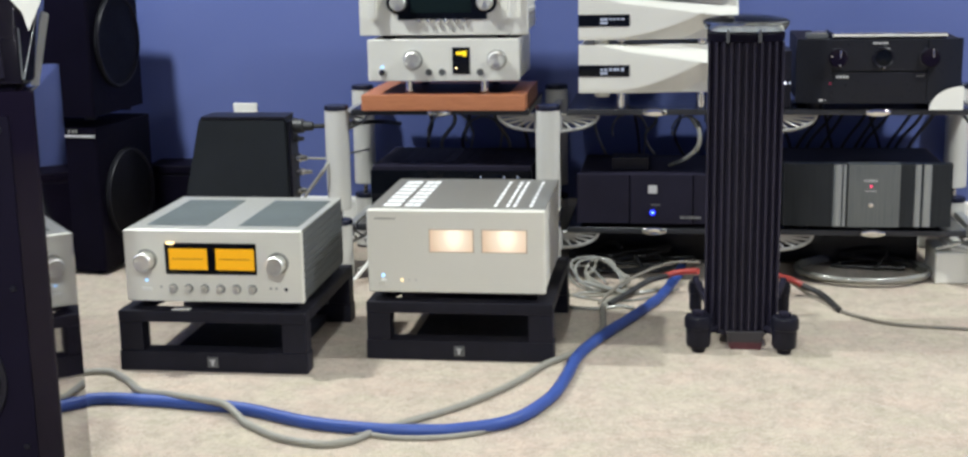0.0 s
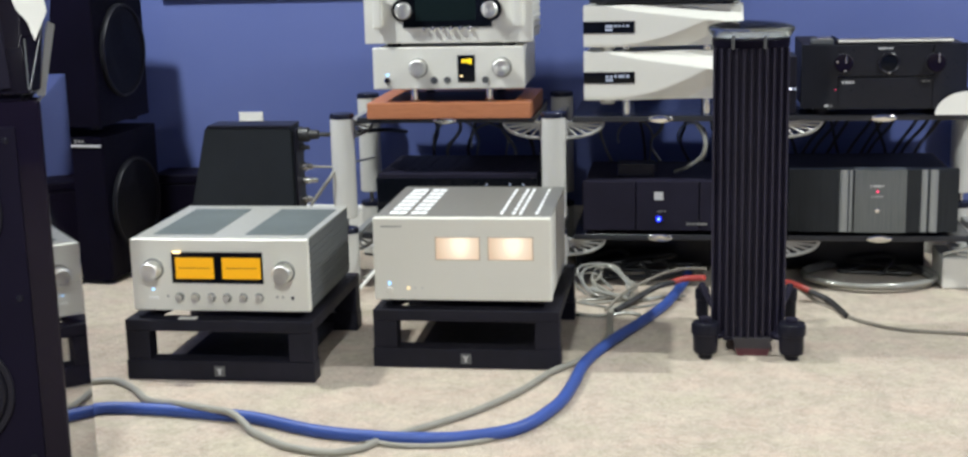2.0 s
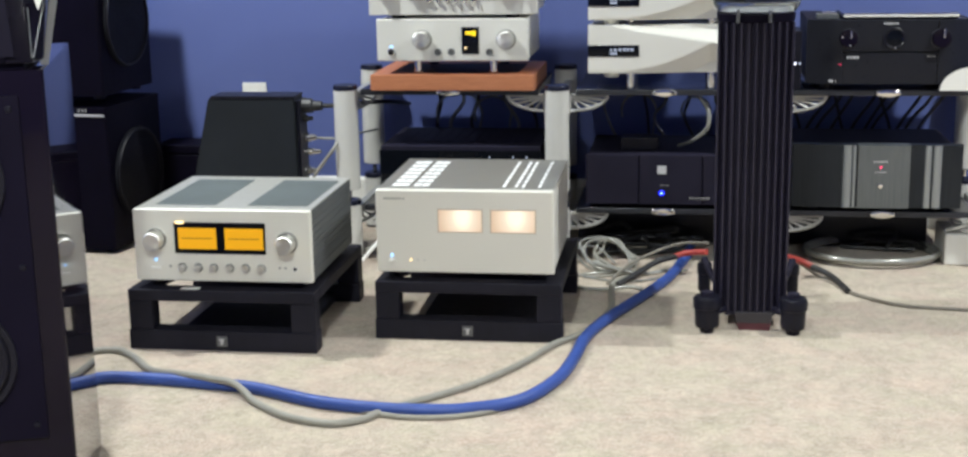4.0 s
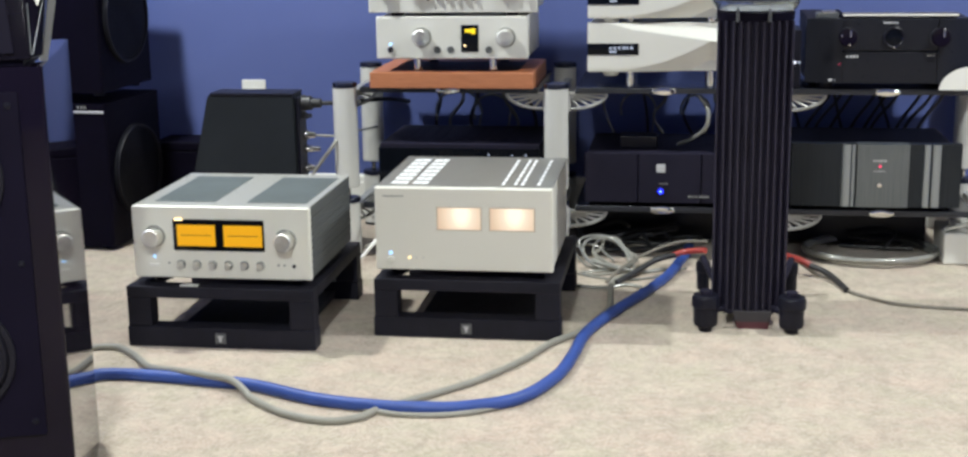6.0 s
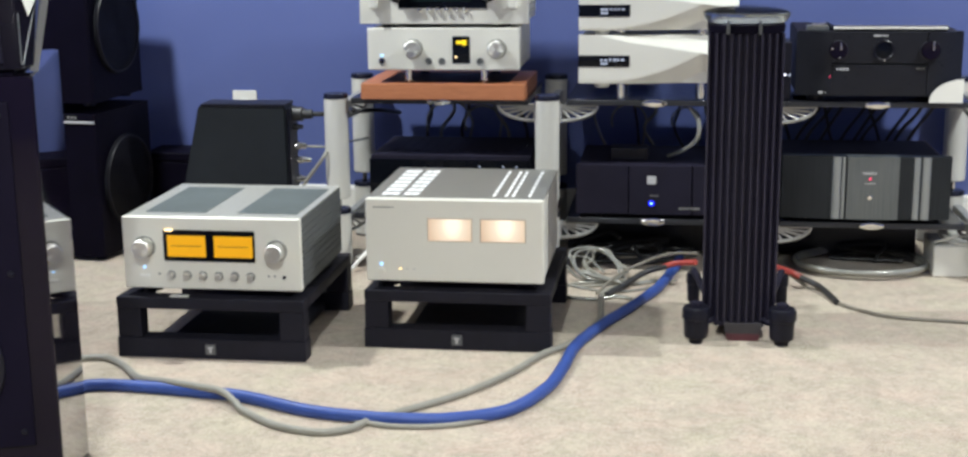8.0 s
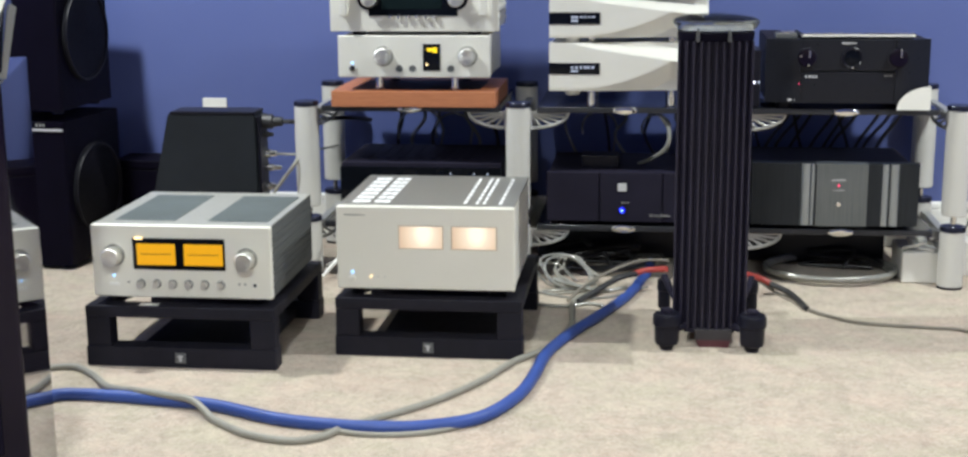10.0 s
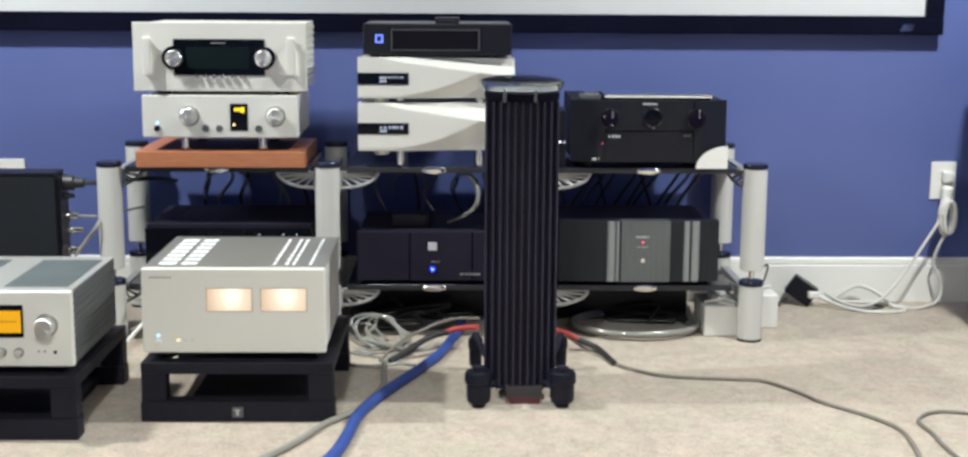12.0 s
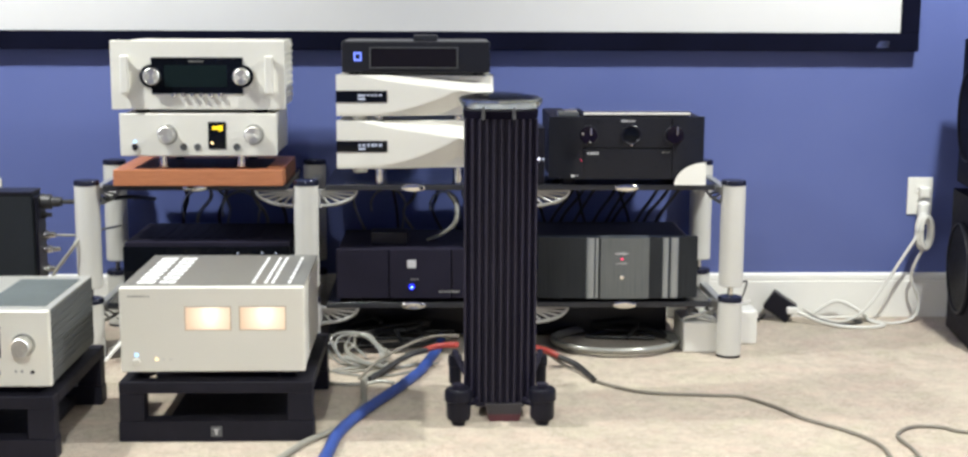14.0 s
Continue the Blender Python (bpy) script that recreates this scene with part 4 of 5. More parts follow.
def black_amp():
    x0, x1, y, z0, z1 = -0.300, 0.165, 4.06, 0.166, 0.326
    cx, top, b = (x0 + x1) / 2, z1 - z0, 0.012
    t = thing("black_power_amplifier", (cx, y, z0), "black power amplifier with glowing blue light on the lower shelf", "amplifier")
    feet(t, 0.18, 0.06, 0.34, b, 0.022)
    part("case", box(-0.226, 0.226, 0.02, 0.38, b, top - 0.003, 0.003), M_BLACK, t)
    part("front_panel", box(-0.232, -0.076, 0.0, 0.022, b, top, 0.004), M_BLACK, t)
    part("front_panel", box(-0.0745, 0.106, -0.003, 0.022, b, top, 0.004), M_BLACK, t, "black centre panel")
    part("front_panel", box(0.1075, 0.232, 0.0, 0.022, b, top, 0.004), M_BLACK, t)
    ax = -0.077 - cx
    part("badge", box(ax - 0.013, ax + 0.013, -0.0045, -0.0025, 0.270 - z0, 0.294 - z0, 0.001), M_LIGHTINK, t, "small pale square badge")
    part("name_print", bars(ax - 0.003, ax + 0.024, 0.236 - z0, 0.004, -0.003, 3, 41), M_INK, t)
    part("indicator_rim", lathe([(0, 0.0125), (0.002, 0.0125), (0.003, 0.010)], (ax, -0.003, 0.214 - z0), (ax, -1, 0.214 - z0), 24), M_PLASTIC, t)
    part("indicator", lathe([(0, 0.0095), (0.004, 0.009), (0.006, 0.005)], (ax, -0.003, 0.214 - z0), (ax, -1, 0.214 - z0), 24), M_BLUELED, t, "glowing blue power button")
    part("indicator_core", lathe([(0, 0.0035), (0.002, 0.003)], (ax, -0.0085, 0.214 - z0), (ax, -1, 0.214 - z0), 16), M_BLUEHOT, t)
    part("name_print", bars(0.004 - cx, 0.066 - cx, 0.199 - z0, 0.006, -0.003, 8, 42), M_INK, t)
    solid("small_black_box", box(-0.200, -0.090, 4.13, 4.21, z1, z1 + 0.038, 0.003), M_PLASTIC, "small black box lying on the black power amplifier", "box")


black_amp()


def shelf_component():
    z0, z1 = 0.166, 0.347
    t = thing("black_av_component", (-0.673, 4.06, z0), "black av receiver with vented top on the lower shelf", "av component")
    feet(t, 0.18, 0.06, 0.30, 0.014)
    part("case", box(-0.240, 0.240, 0.0, 0.36, 0.014, z1 - z0, 0.003), M_BLACK, t)
    part("front_panel", box(-0.243, 0.243, -0.006, 0.0, 0.014, z1 - z0 - 0.012, 0.002), M_DKGLASS, t, "glossy black front panel")
    for k in range(12):
        x = -0.19 + k * 0.034
        part("vent_slat", box(x, x + 0.020, 0.08, 0.32, z1 - z0 - 0.001, z1 - z0 + 0.0015, 0.0005), M_BLACK, t)
    for x in (0.09, 0.16, 0.20):
        part("indicator", lathe([(0, 0.003), (0.0015, 0.002)], (x, -0.006, 0.150), (x, -1, 0.150), 10), M_PALEDISP, t, "tiny pale light")


shelf_component()


# ---- fluted tower loudspeaker ----
def tower():
    t = thing("tower_loudspeaker", (0.1560, 3.478, 0), "slim black fluted tower loudspeaker on outrigger feet", "loudspeaker")
    zb, zt = 0.046, 0.789
    wt, wb = 0.0905, 0.0905

    def outline(w, front, back):
        pts = []
        for k in range(24):
            a = math.pi + math.pi * k / 24
            pts.append((w * math.cos(a), front * -math.sin(a) * -1))
        for k in range(24):
            a = math.pi * k / 24
            pts.append((w * math.cos(a), back * math.sin(a)))
        return pts
    bm = bmesh.new()
    lo = [bm.verts.new((x, y, zb)) for x, y in outline(wb, 0.050, 0.17)]
    hi = [bm.verts.new((x, y, zt - 0.012)) for x, y in outline(wt, 0.055, 0.20)]
    n = len(lo)
    for k in range(n):
        bm.faces.new((lo[k], lo[(k + 1) % n], hi[(k + 1) % n], hi[k]))
    bm.faces.new(lo[::-1])
    bm.faces.new(hi)
    part("cabinet", bm, M_BLACK, t, "black tapered cabinet")
    for k in range(11):
        a = math.acos(-0.93 + 1.86 * k / 10) * -1
        bm = bmesh.new()
        ring = []
        for z, w, f in ((zb - 0.002, wb, 0.050), (zt - 0.03, wt, 0.055)):
            c = Vector((w * math.cos(a), f * math.sin(a), z))
            nrm = Vector((math.cos(a) * 0.35, -1, 0)).normalized()
            tan = Vector((-nrm.y, nrm.x, 0))
            q = []
            for u, v in ((-0.0046, -0.006), (-0.0040, 0.0110), (-0.0022, 0.0135), (0.0022, 0.0135), (0.0040, 0.0110), (0.0046, -0.006)):
                q.append(bm.verts.new(c + tan * u + nrm * v))
            ring.append(q)
        for i in range(6):
            bm.faces.new((ring[0][i], ring[0][(i + 1) % 6], ring[1][(i + 1) % 6], ring[1][i]))
        bm.faces.new(ring[0][::-1])
        bm.faces.new(ring[1])
        part("rib", bm, M_FLUTE, t, "upright black rib")

    def disc(rings, material, name, label):
        bm = bmesh.new()
        loops = [[bm.verts.new((x * (wt + g) / wt, y * (0.066 + g) / 0.066, z)) for x, y in outline(wt, 0.066, 0.21)] for z, g in rings]
        for l0, l1 in zip(loops, loops[1:]):
            for k in range(len(l0)):
                bm.faces.new((l0[k], l0[(k + 1) % len(l0)], l1[(k + 1) % len(l0)], l1[k]))
        bm.faces.new(loops[0][::-1])
        bm.faces.new(loops[-1])
        part(name, bm, material, t, label)
    disc([(zt - 0.027, 0.002), (zt - 0.010, 0.003)], M_SUB, "collar", "black collar under the cap")
    disc([(zt - 0.004, 0.004), (zt + 0.006, 0.010), (zt + 0.013, 0.014), (zt + 0.018, 0.013), (zt + 0.019, 0.008)], M_CAPGLASS, "top_cap", "clear smoked glass top cap")
    for xx in (-0.045, 0.030):
        part("collar_clip", box(xx - 0.004, xx + 0.004, -0.0735, -0.060, zt - 0.030, zt + 0.003, 0.001), M_SIDE, t, "small grey clip")
    part("plinth", prism([(-0.037, 0.045), (0.056, 0.045), (0.053, 0.019), (-0.033, 0.019)], -0.07, 0.12), M_SIDEDARK, t, "dark grey plinth block")
    part("plinth_foot", prism([(-0.033, 0.0185), (0.053, 0.0185), (0.048, 0.0), (-0.025, 0.0)], -0.069, 0.119), M_WINEBOX, t, "dark maroon plinth foot")
    part("base_plate", box(-0.062, 0.062, -0.055, 0.20, 0.034, 0.046, 0.002), M_BLACK, t)
    for x, y, s in ((-0.105, -0.090, 1.16), (0.104, -0.090, 1.16), (-0.109, 0.245, 0.66), (0.123, 0.245, 0.66)):
        f = part("outrigger_foot", lathe([(0.0, 0.014 * s), (0.012, 0.017 * s), (0.015, 0.024 * s), (0.022, 0.026 * s), (0.062, 0.0265 * s), (0.064, 0.030 * s), (0.086, 0.030 * s), (0.093, 0.026 * s)], (x, y, 0), (x, y, 1), 28), M_PLASTIC, t, "knurled black outrigger foot")
        part("spike_lock", lathe([(0, 0.013 * s), (0.012, 0.013 * s), (0.014, 0.008)], (x, y, 0.092), (x, y, 1), 20), M_BLACK, f)
        if y < 0:
            arm = [(x, y, 0.046), (x * 0.72, y * 0.70, 0.048), (x * 0.40, y * 0.3, 0.048)]
        else:
            arm = [(x, y, 0.100), (x * 0.88, y * 0.76, 0.085), (x * 0.62, y * 0.35, 0.055)]
        part("outrigger_arm", tube(arm, 0.009, 10, 4), M_BLACK, t)


tower()


# ---- large lacquered loudspeaker at the front ----
def driver(parent, x, y, z, r, name="woofer"):
    """A cone driver facing -y: frame, rubber surround, cone and dust cap."""
    f = part(name, lathe([(-0.004, r), (0.004, r), (0.006, r * 0.985), (0.006, r * 0.90), (0.001, r * 0.885)], (x, y, z), (x, y - 1, z), 48), M_RUBBER, parent, "round woofer with dark cone")
    part("surround", lathe([(-0.002, r * 0.89), (0.004, r * 0.87), (0.0075, r * 0.82), (0.004, r * 0.765), (-0.003, r * 0.75)], (x, y, z), (x, y - 1, z), 48), M_RUBBER, f, "rubber surround")
    bm = bmesh.new()
    seg = 48
    loops = []
    for d, rr in ((0.001, r * 0.755), (-0.004, r * 0.70), (-0.018, r * 0.45), (-0.027, r * 0.26), (-0.024, r * 0.25), (-0.017, r * 0.16), (-0.015, r * 0.04)):
        loops.append([bm.verts.new((x + rr * math.cos(2 * math.pi * k / seg), y - d, z + rr * math.sin(2 * math.pi * k / seg))) for k in range(seg)])
    for l0, l1 in zip(loops, loops[1:]):
        for k in range(seg):
            bm.faces.new((l0[k], l0[(k + 1) % seg], l1[(k + 1) % seg], l1[k]))
    bm.faces.new(loops[-1])
    part("cone", bm, M_CONE, f, "dark pulp cone")
    return f


def rounded_outline(x0, x1, y0, y1, r, n=6):
    pts = []
    for cx, cy, a0 in ((x1 - r, y0 + r, -90), (x1 - r, y1 - r, 0), (x0 + r, y1 - r, 90), (x0 + r, y0 + r, 180)):
        for k in range(n + 1):
            a = radians(a0 + 90 * k / n)
            pts.append((cx + r * math.cos(a), cy + r * math.sin(a)))
    return pts


def facet(points, thick):
    """A thin plate on a flat outline, with its thickness towards the back."""
    bm = bmesh.new()
    a = [bm.verts.new(p) for p in points]
    b = [bm.verts.new((x, y + thick, z)) for x, y, z in points]
    n = len(points)
    for k in range(n):
        bm.faces.new((a[k], a[(k + 1) % n], b[(k + 1) % n], b[k]))
    bm.faces.new(a)
    bm.faces.new(b[::-1])
    return bm


def main_speaker():
    t = thing("floorstanding_loudspeaker", (-1.002, 2.074, 0), "tall glossy black floorstanding loudspeaker with two woofers and upper module", "loudspeaker", turn=19.7)
    w, d, top = 0.334, 0.475, 0.804
    bm = prism(rounded_outline(-w, 0, 0, d, 0.007), 0.0, top, axis="z")
    bmesh.ops.bevel(bm, geom=[e for e in bm.edges if all(v.co.z > top - 0.001 for v in e.verts)], offset=0.006, segments=4, affect="EDGES", profile=0.5)
    part("bass_cabinet", bm, M_GLOSS, t, "piano-black bass cabinet")
    part("module_pad", box(-w + 0.030, -0.030, 0.020, 0.26, top, top + 0.012, 0.002), M_BAFFLE, t)
    baf = part("baffle", box(-w + 0.040, -0.040, -0.005, 0.003, 0.197, 0.766, 0.003), M_BAFFLE, t, "matte black front baffle")
    driver(baf, -w / 2, -0.006, 0.632, 0.096)
    driver(baf, -w / 2 - 0.007, -0.006, 0.338, 0.096)
    for x in (-w + 0.057, -0.057):
        for z in (0.223, 0.490, 0.745):
            part("bolt", lathe([(0, 0.0055), (0.002, 0.005), (0.003, 0.003)], (x, -0.005, z), (x, -1, z), 12), M_PLASTIC, baf)
    # upper module: a faceted pyramid that leans back
    bm = bmesh.new()
    lo = [(-w + 0.016, 0.010), (-0.016, 0.010), (-0.004, 0.06), (-0.006, 0.17), (-w + 0.006, 0.17), (-w + 0.004, 0.06)]
    # Top is out of view, flared and drawn tall to block a lamp.
    hi = [(-w + 0.070, 0.20), (-0.070, 0.20), (0.080, 0.24), (0.090, 0.42), (-w - 0.090, 0.42), (-w - 0.080, 0.24)]
    a = [bm.verts.new((x, y, top + 0.010)) for x, y in lo]
    b = [bm.verts.new((x, y, 1.66)) for x, y in hi]
    for k in range(6):
        bm.faces.new((a[k], a[(k + 1) % 6], b[(k + 1) % 6], b[k]))
    bm.faces.new(a[::-1])
    bm.faces.new(b)
    bmesh.ops.bevel(bm, geom=list(bm.edges), offset=0.004, segments=2, affect="EDGES", profile=0.5)
    mod = part("upper_module", bm, M_MODULE, t, "piano-black leaning upper module, unseen top flared to block light")
    # Pale strip added where the module's edge only reflects light.
    part("side_trim", facet([(-0.010, 0.055, top + 0.003), (0.000, 0.085, top - 0.001), (0.016, 0.170, 0.912), (0.008, 0.150, 0.919)], 0.006), M_SILVERTOP, mod, "pale strip standing in for a reflection on the edge")
    part("edge_line", tube([(-0.016, 0.012, 0.822), (-0.018, 0.028, 0.900)], 0.0012, 8, 1), M_SIDE, mod)
    part("edge_line", tube([(-0.014, 0.012, 0.822), (0.008, 0.060, 0.922)], 0.0012, 8, 1), M_SIDE, mod)
    part("side_panel", facet([(-0.003, 0.032, 0.895), (0.017, 0.050, 0.940), (0.010, 0.055, 0.985), (-0.020, 0.060, 1.040), (-0.048, 0.050, 1.000), (-0.027, 0.035, 0.944), (-0.011, 0.032, 0.924)], 0.004), M_POST, mod, "pale grey pointed patch on the module")
    front = [(-w + 0.042, 0.825), (-0.042, 0.825), (-0.118, 1.62), (-w + 0.118, 1.62)]
    tilt = 0.19 / 0.846
    part("module_baffle", facet([(x, 0.004 + (z - top - 0.010) * tilt, z) for x, z in front], 0.012), M_BAFFLE, mod, "matte black baffle")
    drv = driver(mod, -w / 2, 0.0, 0.0, 0.070, "midrange")
    m = Matrix.Translation((0, 0.002 + 0.115 * tilt, 0.93)) @ Matrix.Rotation(-math.atan(tilt), 4, "X")
    for o in (drv, *drv.children):
        me = o.data
        keep = [m.to_3x3() @ n.vector for n in me.corner_normals]
        me.transform(m)
        me.normals_split_custom_set(keep)


main_speaker()


# ---- stacked subwoofers ----
def subwoofer(x, y, z, turn, side, label):
    """A cabinet with a round driver on its inner side; its near inner edge stands at the origin."""
    s = thing("subwoofer", (x, y, z), label, "subwoofer", "stacked subwoofers", turn)
    w, d, h0, h1 = 0.33, 0.345, 0.014, 0.462
    xa, xb = sorted((0.0, -side * w))
    part("cabinet", prism(rounded_outline(xa, xb, 0, d, 0.010), h0, h1, axis="z"), M_SUB, s, "satin black cabinet")
    for xx in (xa + 0.04, xb - 0.04):
        for yy in (0.05, d - 0.05):
            part("foot", rod((xx, yy, 0), (xx, yy, h0 + 0.001), 0.018, 16), M_PLASTIC, s)
    part("trim_strip", box(xa + 0.012, xb - 0.004, -0.003, 0.003, h1 - 0.029, h1 - 0.022, 0.001), M_LIGHTINK, s, "thin silver trim strip")
    part("name_print", bars(-side * 0.075 - 0.018, -side * 0.075 + 0.018, h1 - 0.011, 0.009, -0.0005, 3, 51), M_INK, s)
    yc, zc, r = 0.176, 0.232, 0.146
    rings = [(0, r), (0.008, r), (0.011, r * 0.97), (0.011, r * 0.90), (0.006, r * 0.885), (0.006, r * 0.01)]
    drv = part("driver_grille", lathe(rings, (0, yc, zc), (side, yc, zc), 56), M_CLOTH, s, "round cloth-covered driver")
    part("driver_ring", lathe([(0.009, r * 0.975), (0.0145, r * 0.965), (0.0145, r * 0.925), (0.009, r * 0.915)], (0, yc, zc), (side, yc, zc), 56), M_RUBBER, drv)
    return s


subwoofer(-1.762, 4.036, 0.0, -7, 1, "black floor subwoofer with side driver, at the bottom of a stack")
subwoofer(-1.762, 4.036, 0.482, -4, 1, "black subwoofer with side driver, stacked on another subwoofer")
subwoofer(1.597, 4.055, 0.0, -8, -1, "black floor subwoofer with side driver, below a second one")
subwoofer(1.600, 4.055, 0.472, -9, -1, "black subwoofer with round driver, stacked near the outlet")


# ---- black wedge cabinet behind the amplifier ----
def wedge_cabinet():
    t = thing("wedge_cabinet", (-1.29, 4.0, 0), "black wedge-shaped cabinet with plugs in its back panel", "cabinet")
    out = [(-0.245, 0.0), (0.140, 0.0), (0.135, 0.49), (0.125, 0.500), (-0.122, 0.500), (-0.132, 0.492)]
    bm = prism(out, 0.0, 0.10)
    bmesh.ops.bevel(bm, geom=list(bm.edges), offset=0.004, segments=2, affect="EDGES")
    part("body", bm, M_WEDGE, t, "matte black wedge body")
    part("top_lid", box(-0.122, 0.133, -0.002, 0.102, 0.4945, 0.503, 0.002), M_PLASTIC, t)
    part("back_panel", box(0.138, 0.146, 0.008, 0.092, 0.02, 0.488, 0.002), M_PLASTIC, t, "black connector panel")
    for z, r, m, ln in ((0.468, 0.022, M_DKCABLE, 0.060), (0.430, 0.010, M_DKCABLE, 0.030), (0.372, 0.014, M_CHROME, 0.038), (0.330, 0.011, M_CHROME, 0.052), (0.272, 0.014, M_CHROME, 0.034), (0.215, 0.014, M_CHROME, 0.034)):
        part("plug", lathe([(0, r), (ln * 0.5, r), (ln * 0.55, r * 0.7), (ln, r * 0.6)], (0.145, 0.05, z), (1, 0.05, z), 18), m, t, "polished metal cable plug" if m is M_CHROME else "black cable plug")


wedge_cabinet()


def corner_shade_block():
    """A low black block added to make the deep shade between the subwoofers and the wedge cabinet."""
    t = thing("equipment_case", (-1.650, 4.40, 0), "low black block added for the deep shade by the blue wall", "case")
    part("body", box(-0.105, 0.105, 0.0, 0.155, 0.008, 0.255, 0.006, 3), M_SUB, t)
    part("lid", box(-0.107, 0.107, -0.002, 0.157, 0.256, 0.285, 0.005, 3), M_SUB, t, "flat black top of the added block")
    for x in (-0.08, 0.08):
        for y in (0.03, 0.13):
            part("foot", rod((x, y, 0), (x, y, 0.009), 0.012, 14), M_RUBBER, t)


corner_shade_block()

# ---- cables ----
floor_cable("blue_cable", [(-1.47, 2.72), (-1.35, 2.835), (-1.29, 2.878), (-1.163, 2.873), (-1.05, 2.856), (-0.938, 2.836), (-0.778, 2.765), (-0.638, 2.738), (-0.540, 2.736), (-0.456, 2.750), (-0.347, 2.816), (-0.281, 2.966), (-0.256, 3.12), (-0.240, 3.285), (-0.192, 3.457), (-0.112, 3.668), (-0.060, 3.82), (-0.036, 3.92), (-0.018, 4.02), (0.0, 4.12), (0.01, 4.25)],
            0.0142, M_BLUECABLE, "thick blue braided cable snaking over the carpet")
floor_cable("grey_cable", [(-1.50, 2.78), (-1.43, 2.99), (-1.425, 3.065), (-1.362, 3.086), (-1.292, 3.029), (-1.215, 2.930, 0.014), (-1.130, 2.876, 0.027), (-1.048, 2.850, 0.027), (-0.987, 2.826, 0.027), (-0.944, 2.790, 0.016), (-0.914, 2.759), (-0.823, 2.684), (-0.724, 2.654), (-0.665, 2.681), (-0.636, 2.727), (-0.582, 2.790), (-0.469, 2.918), (-0.377, 3.075), (-0.318, 3.222), (-0.262, 3.310), (-0.222, 3.42), (-0.196, 3.55), (-0.20, 3.66), (-0.20, 3.80), (-0.14, 3.90)],
            0.0082, M_GREYCABLE, "thin grey cable crossing the blue cable")
floor_cable("grey_cable", [(-0.693, 2.745), (-0.635, 2.724), (-0.580, 2.711), (-0.503, 2.717), (-0.429, 2.745), (-0.360, 2.80)], 0.006, M_GREYCABLE, "thin grey cable lying along the blue cable")
floor_cable("speaker_cable", [(0.24, 3.885, 0.085), (0.30, 3.945, 0.05), (0.37, 3.935), (0.412, 3.885), (0.433, 3.780), (0.49, 3.705), (0.566, 3.648), (0.728, 3.621), (0.808, 3.605), (0.871, 3.519), (0.923, 3.408), (1.003, 3.302), (1.049, 3.203), (1.050, 3.11), (1.03, 2.98), (0.98, 2.80)],
            0.0050, M_TAUPECABLE, "taupe speaker cable running across the carpet")
floor_cable("speaker_cable", [(1.85, 3.16), (1.56, 3.20), (1.30, 3.281), (1.256, 3.320), (1.198, 3.334), (1.150, 3.308), (1.116, 3.250), (1.120, 3.155), (1.116, 3.060), (1.13, 2.90), (1.2, 2.7)],
            0.0050, M_TAUPECABLE, "taupe speaker cable bending in a loop on the carpet")
solid("cable_boot", tube([(0.275, 3.910, 0.066), (0.318, 3.945, 0.045), (0.350, 3.945, 0.030)], 0.0085, 12, 4), M_RED, "red heat-shrink boot on a speaker cable", "cable boot", group="cable boots")
solid("cable_boot", tube([(0.055, 3.910, 0.075), (0.000, 3.945, 0.062), (-0.040, 3.945, 0.050)], 0.0085, 12, 4), M_RED, "red heat-shrink boot on a speaker cable", "cable boot", group="cable boots")
floor_cable("dark_cable", [(0.35, 3.940, 0.030), (0.395, 3.900, 0.018), (0.425, 3.815), (0.433, 3.765)], 0.0085, M_DKCABLE, "dark cable sleeve lying on the carpet")
floor_cable("dark_cable", [(-0.03, 3.945, 0.052), (-0.085, 3.925, 0.04), (-0.14, 3.855, 0.022), (-0.19, 3.785)], 0.0085, M_DKCABLE, "dark cable sleeve lying on the carpet")
floor_cable("dark_cable", [(0.06, 3.955, 0.09), (-0.02, 4.005, 0.075), (-0.10, 3.985, 0.05), (-0.17, 3.905, 0.03), (-0.22, 3.805)], 0.0042, M_TAUPECABLE, "taupe cable behind the tower loudspeaker")


def coil(name, x, y, r0, r1, z, turns, rad, material, label, seed, squash=1.0):
    rnd = random.Random(seed)
    pts = []
    for k in range(turns * 10 + 1):
        a = 2 * math.pi * k / 10
        rr = r0 + (r1 - r0) * k / (turns * 10) + rnd.uniform(-0.006, 0.006)
        pts.append((x + rr * math.cos(a), y + rr * math.sin(a) * squash, z + rad + 0.6 * rad * (k / 10) + rnd.uniform(0, 0.004)))
    return solid(name, tube(pts, rad, 10, 4), material, label, "cable", group="coiled cables")


coil("coiled_cable", 0.545, 4.20, 0.185, 0.200, 0.0, 3, 0.008, M_CLEARCABLE, "coil of silvery cable lying under the rack", 4, 0.80)


def tangle(seed, x0, x1, y0, y1, zmax, rad, material, label, n=9, name="tangled_cable"):
    rnd = random.Random(seed)
    pts = []
    for k in range(n):
        pts.append((rnd.uniform(x0, x1), rnd.uniform(y0, y1), rad + rnd.uniform(0, zmax) * rnd.random()))
    return solid(name, tube(pts, rad, 8, 8), material, label, "cable", group="tangled cables")


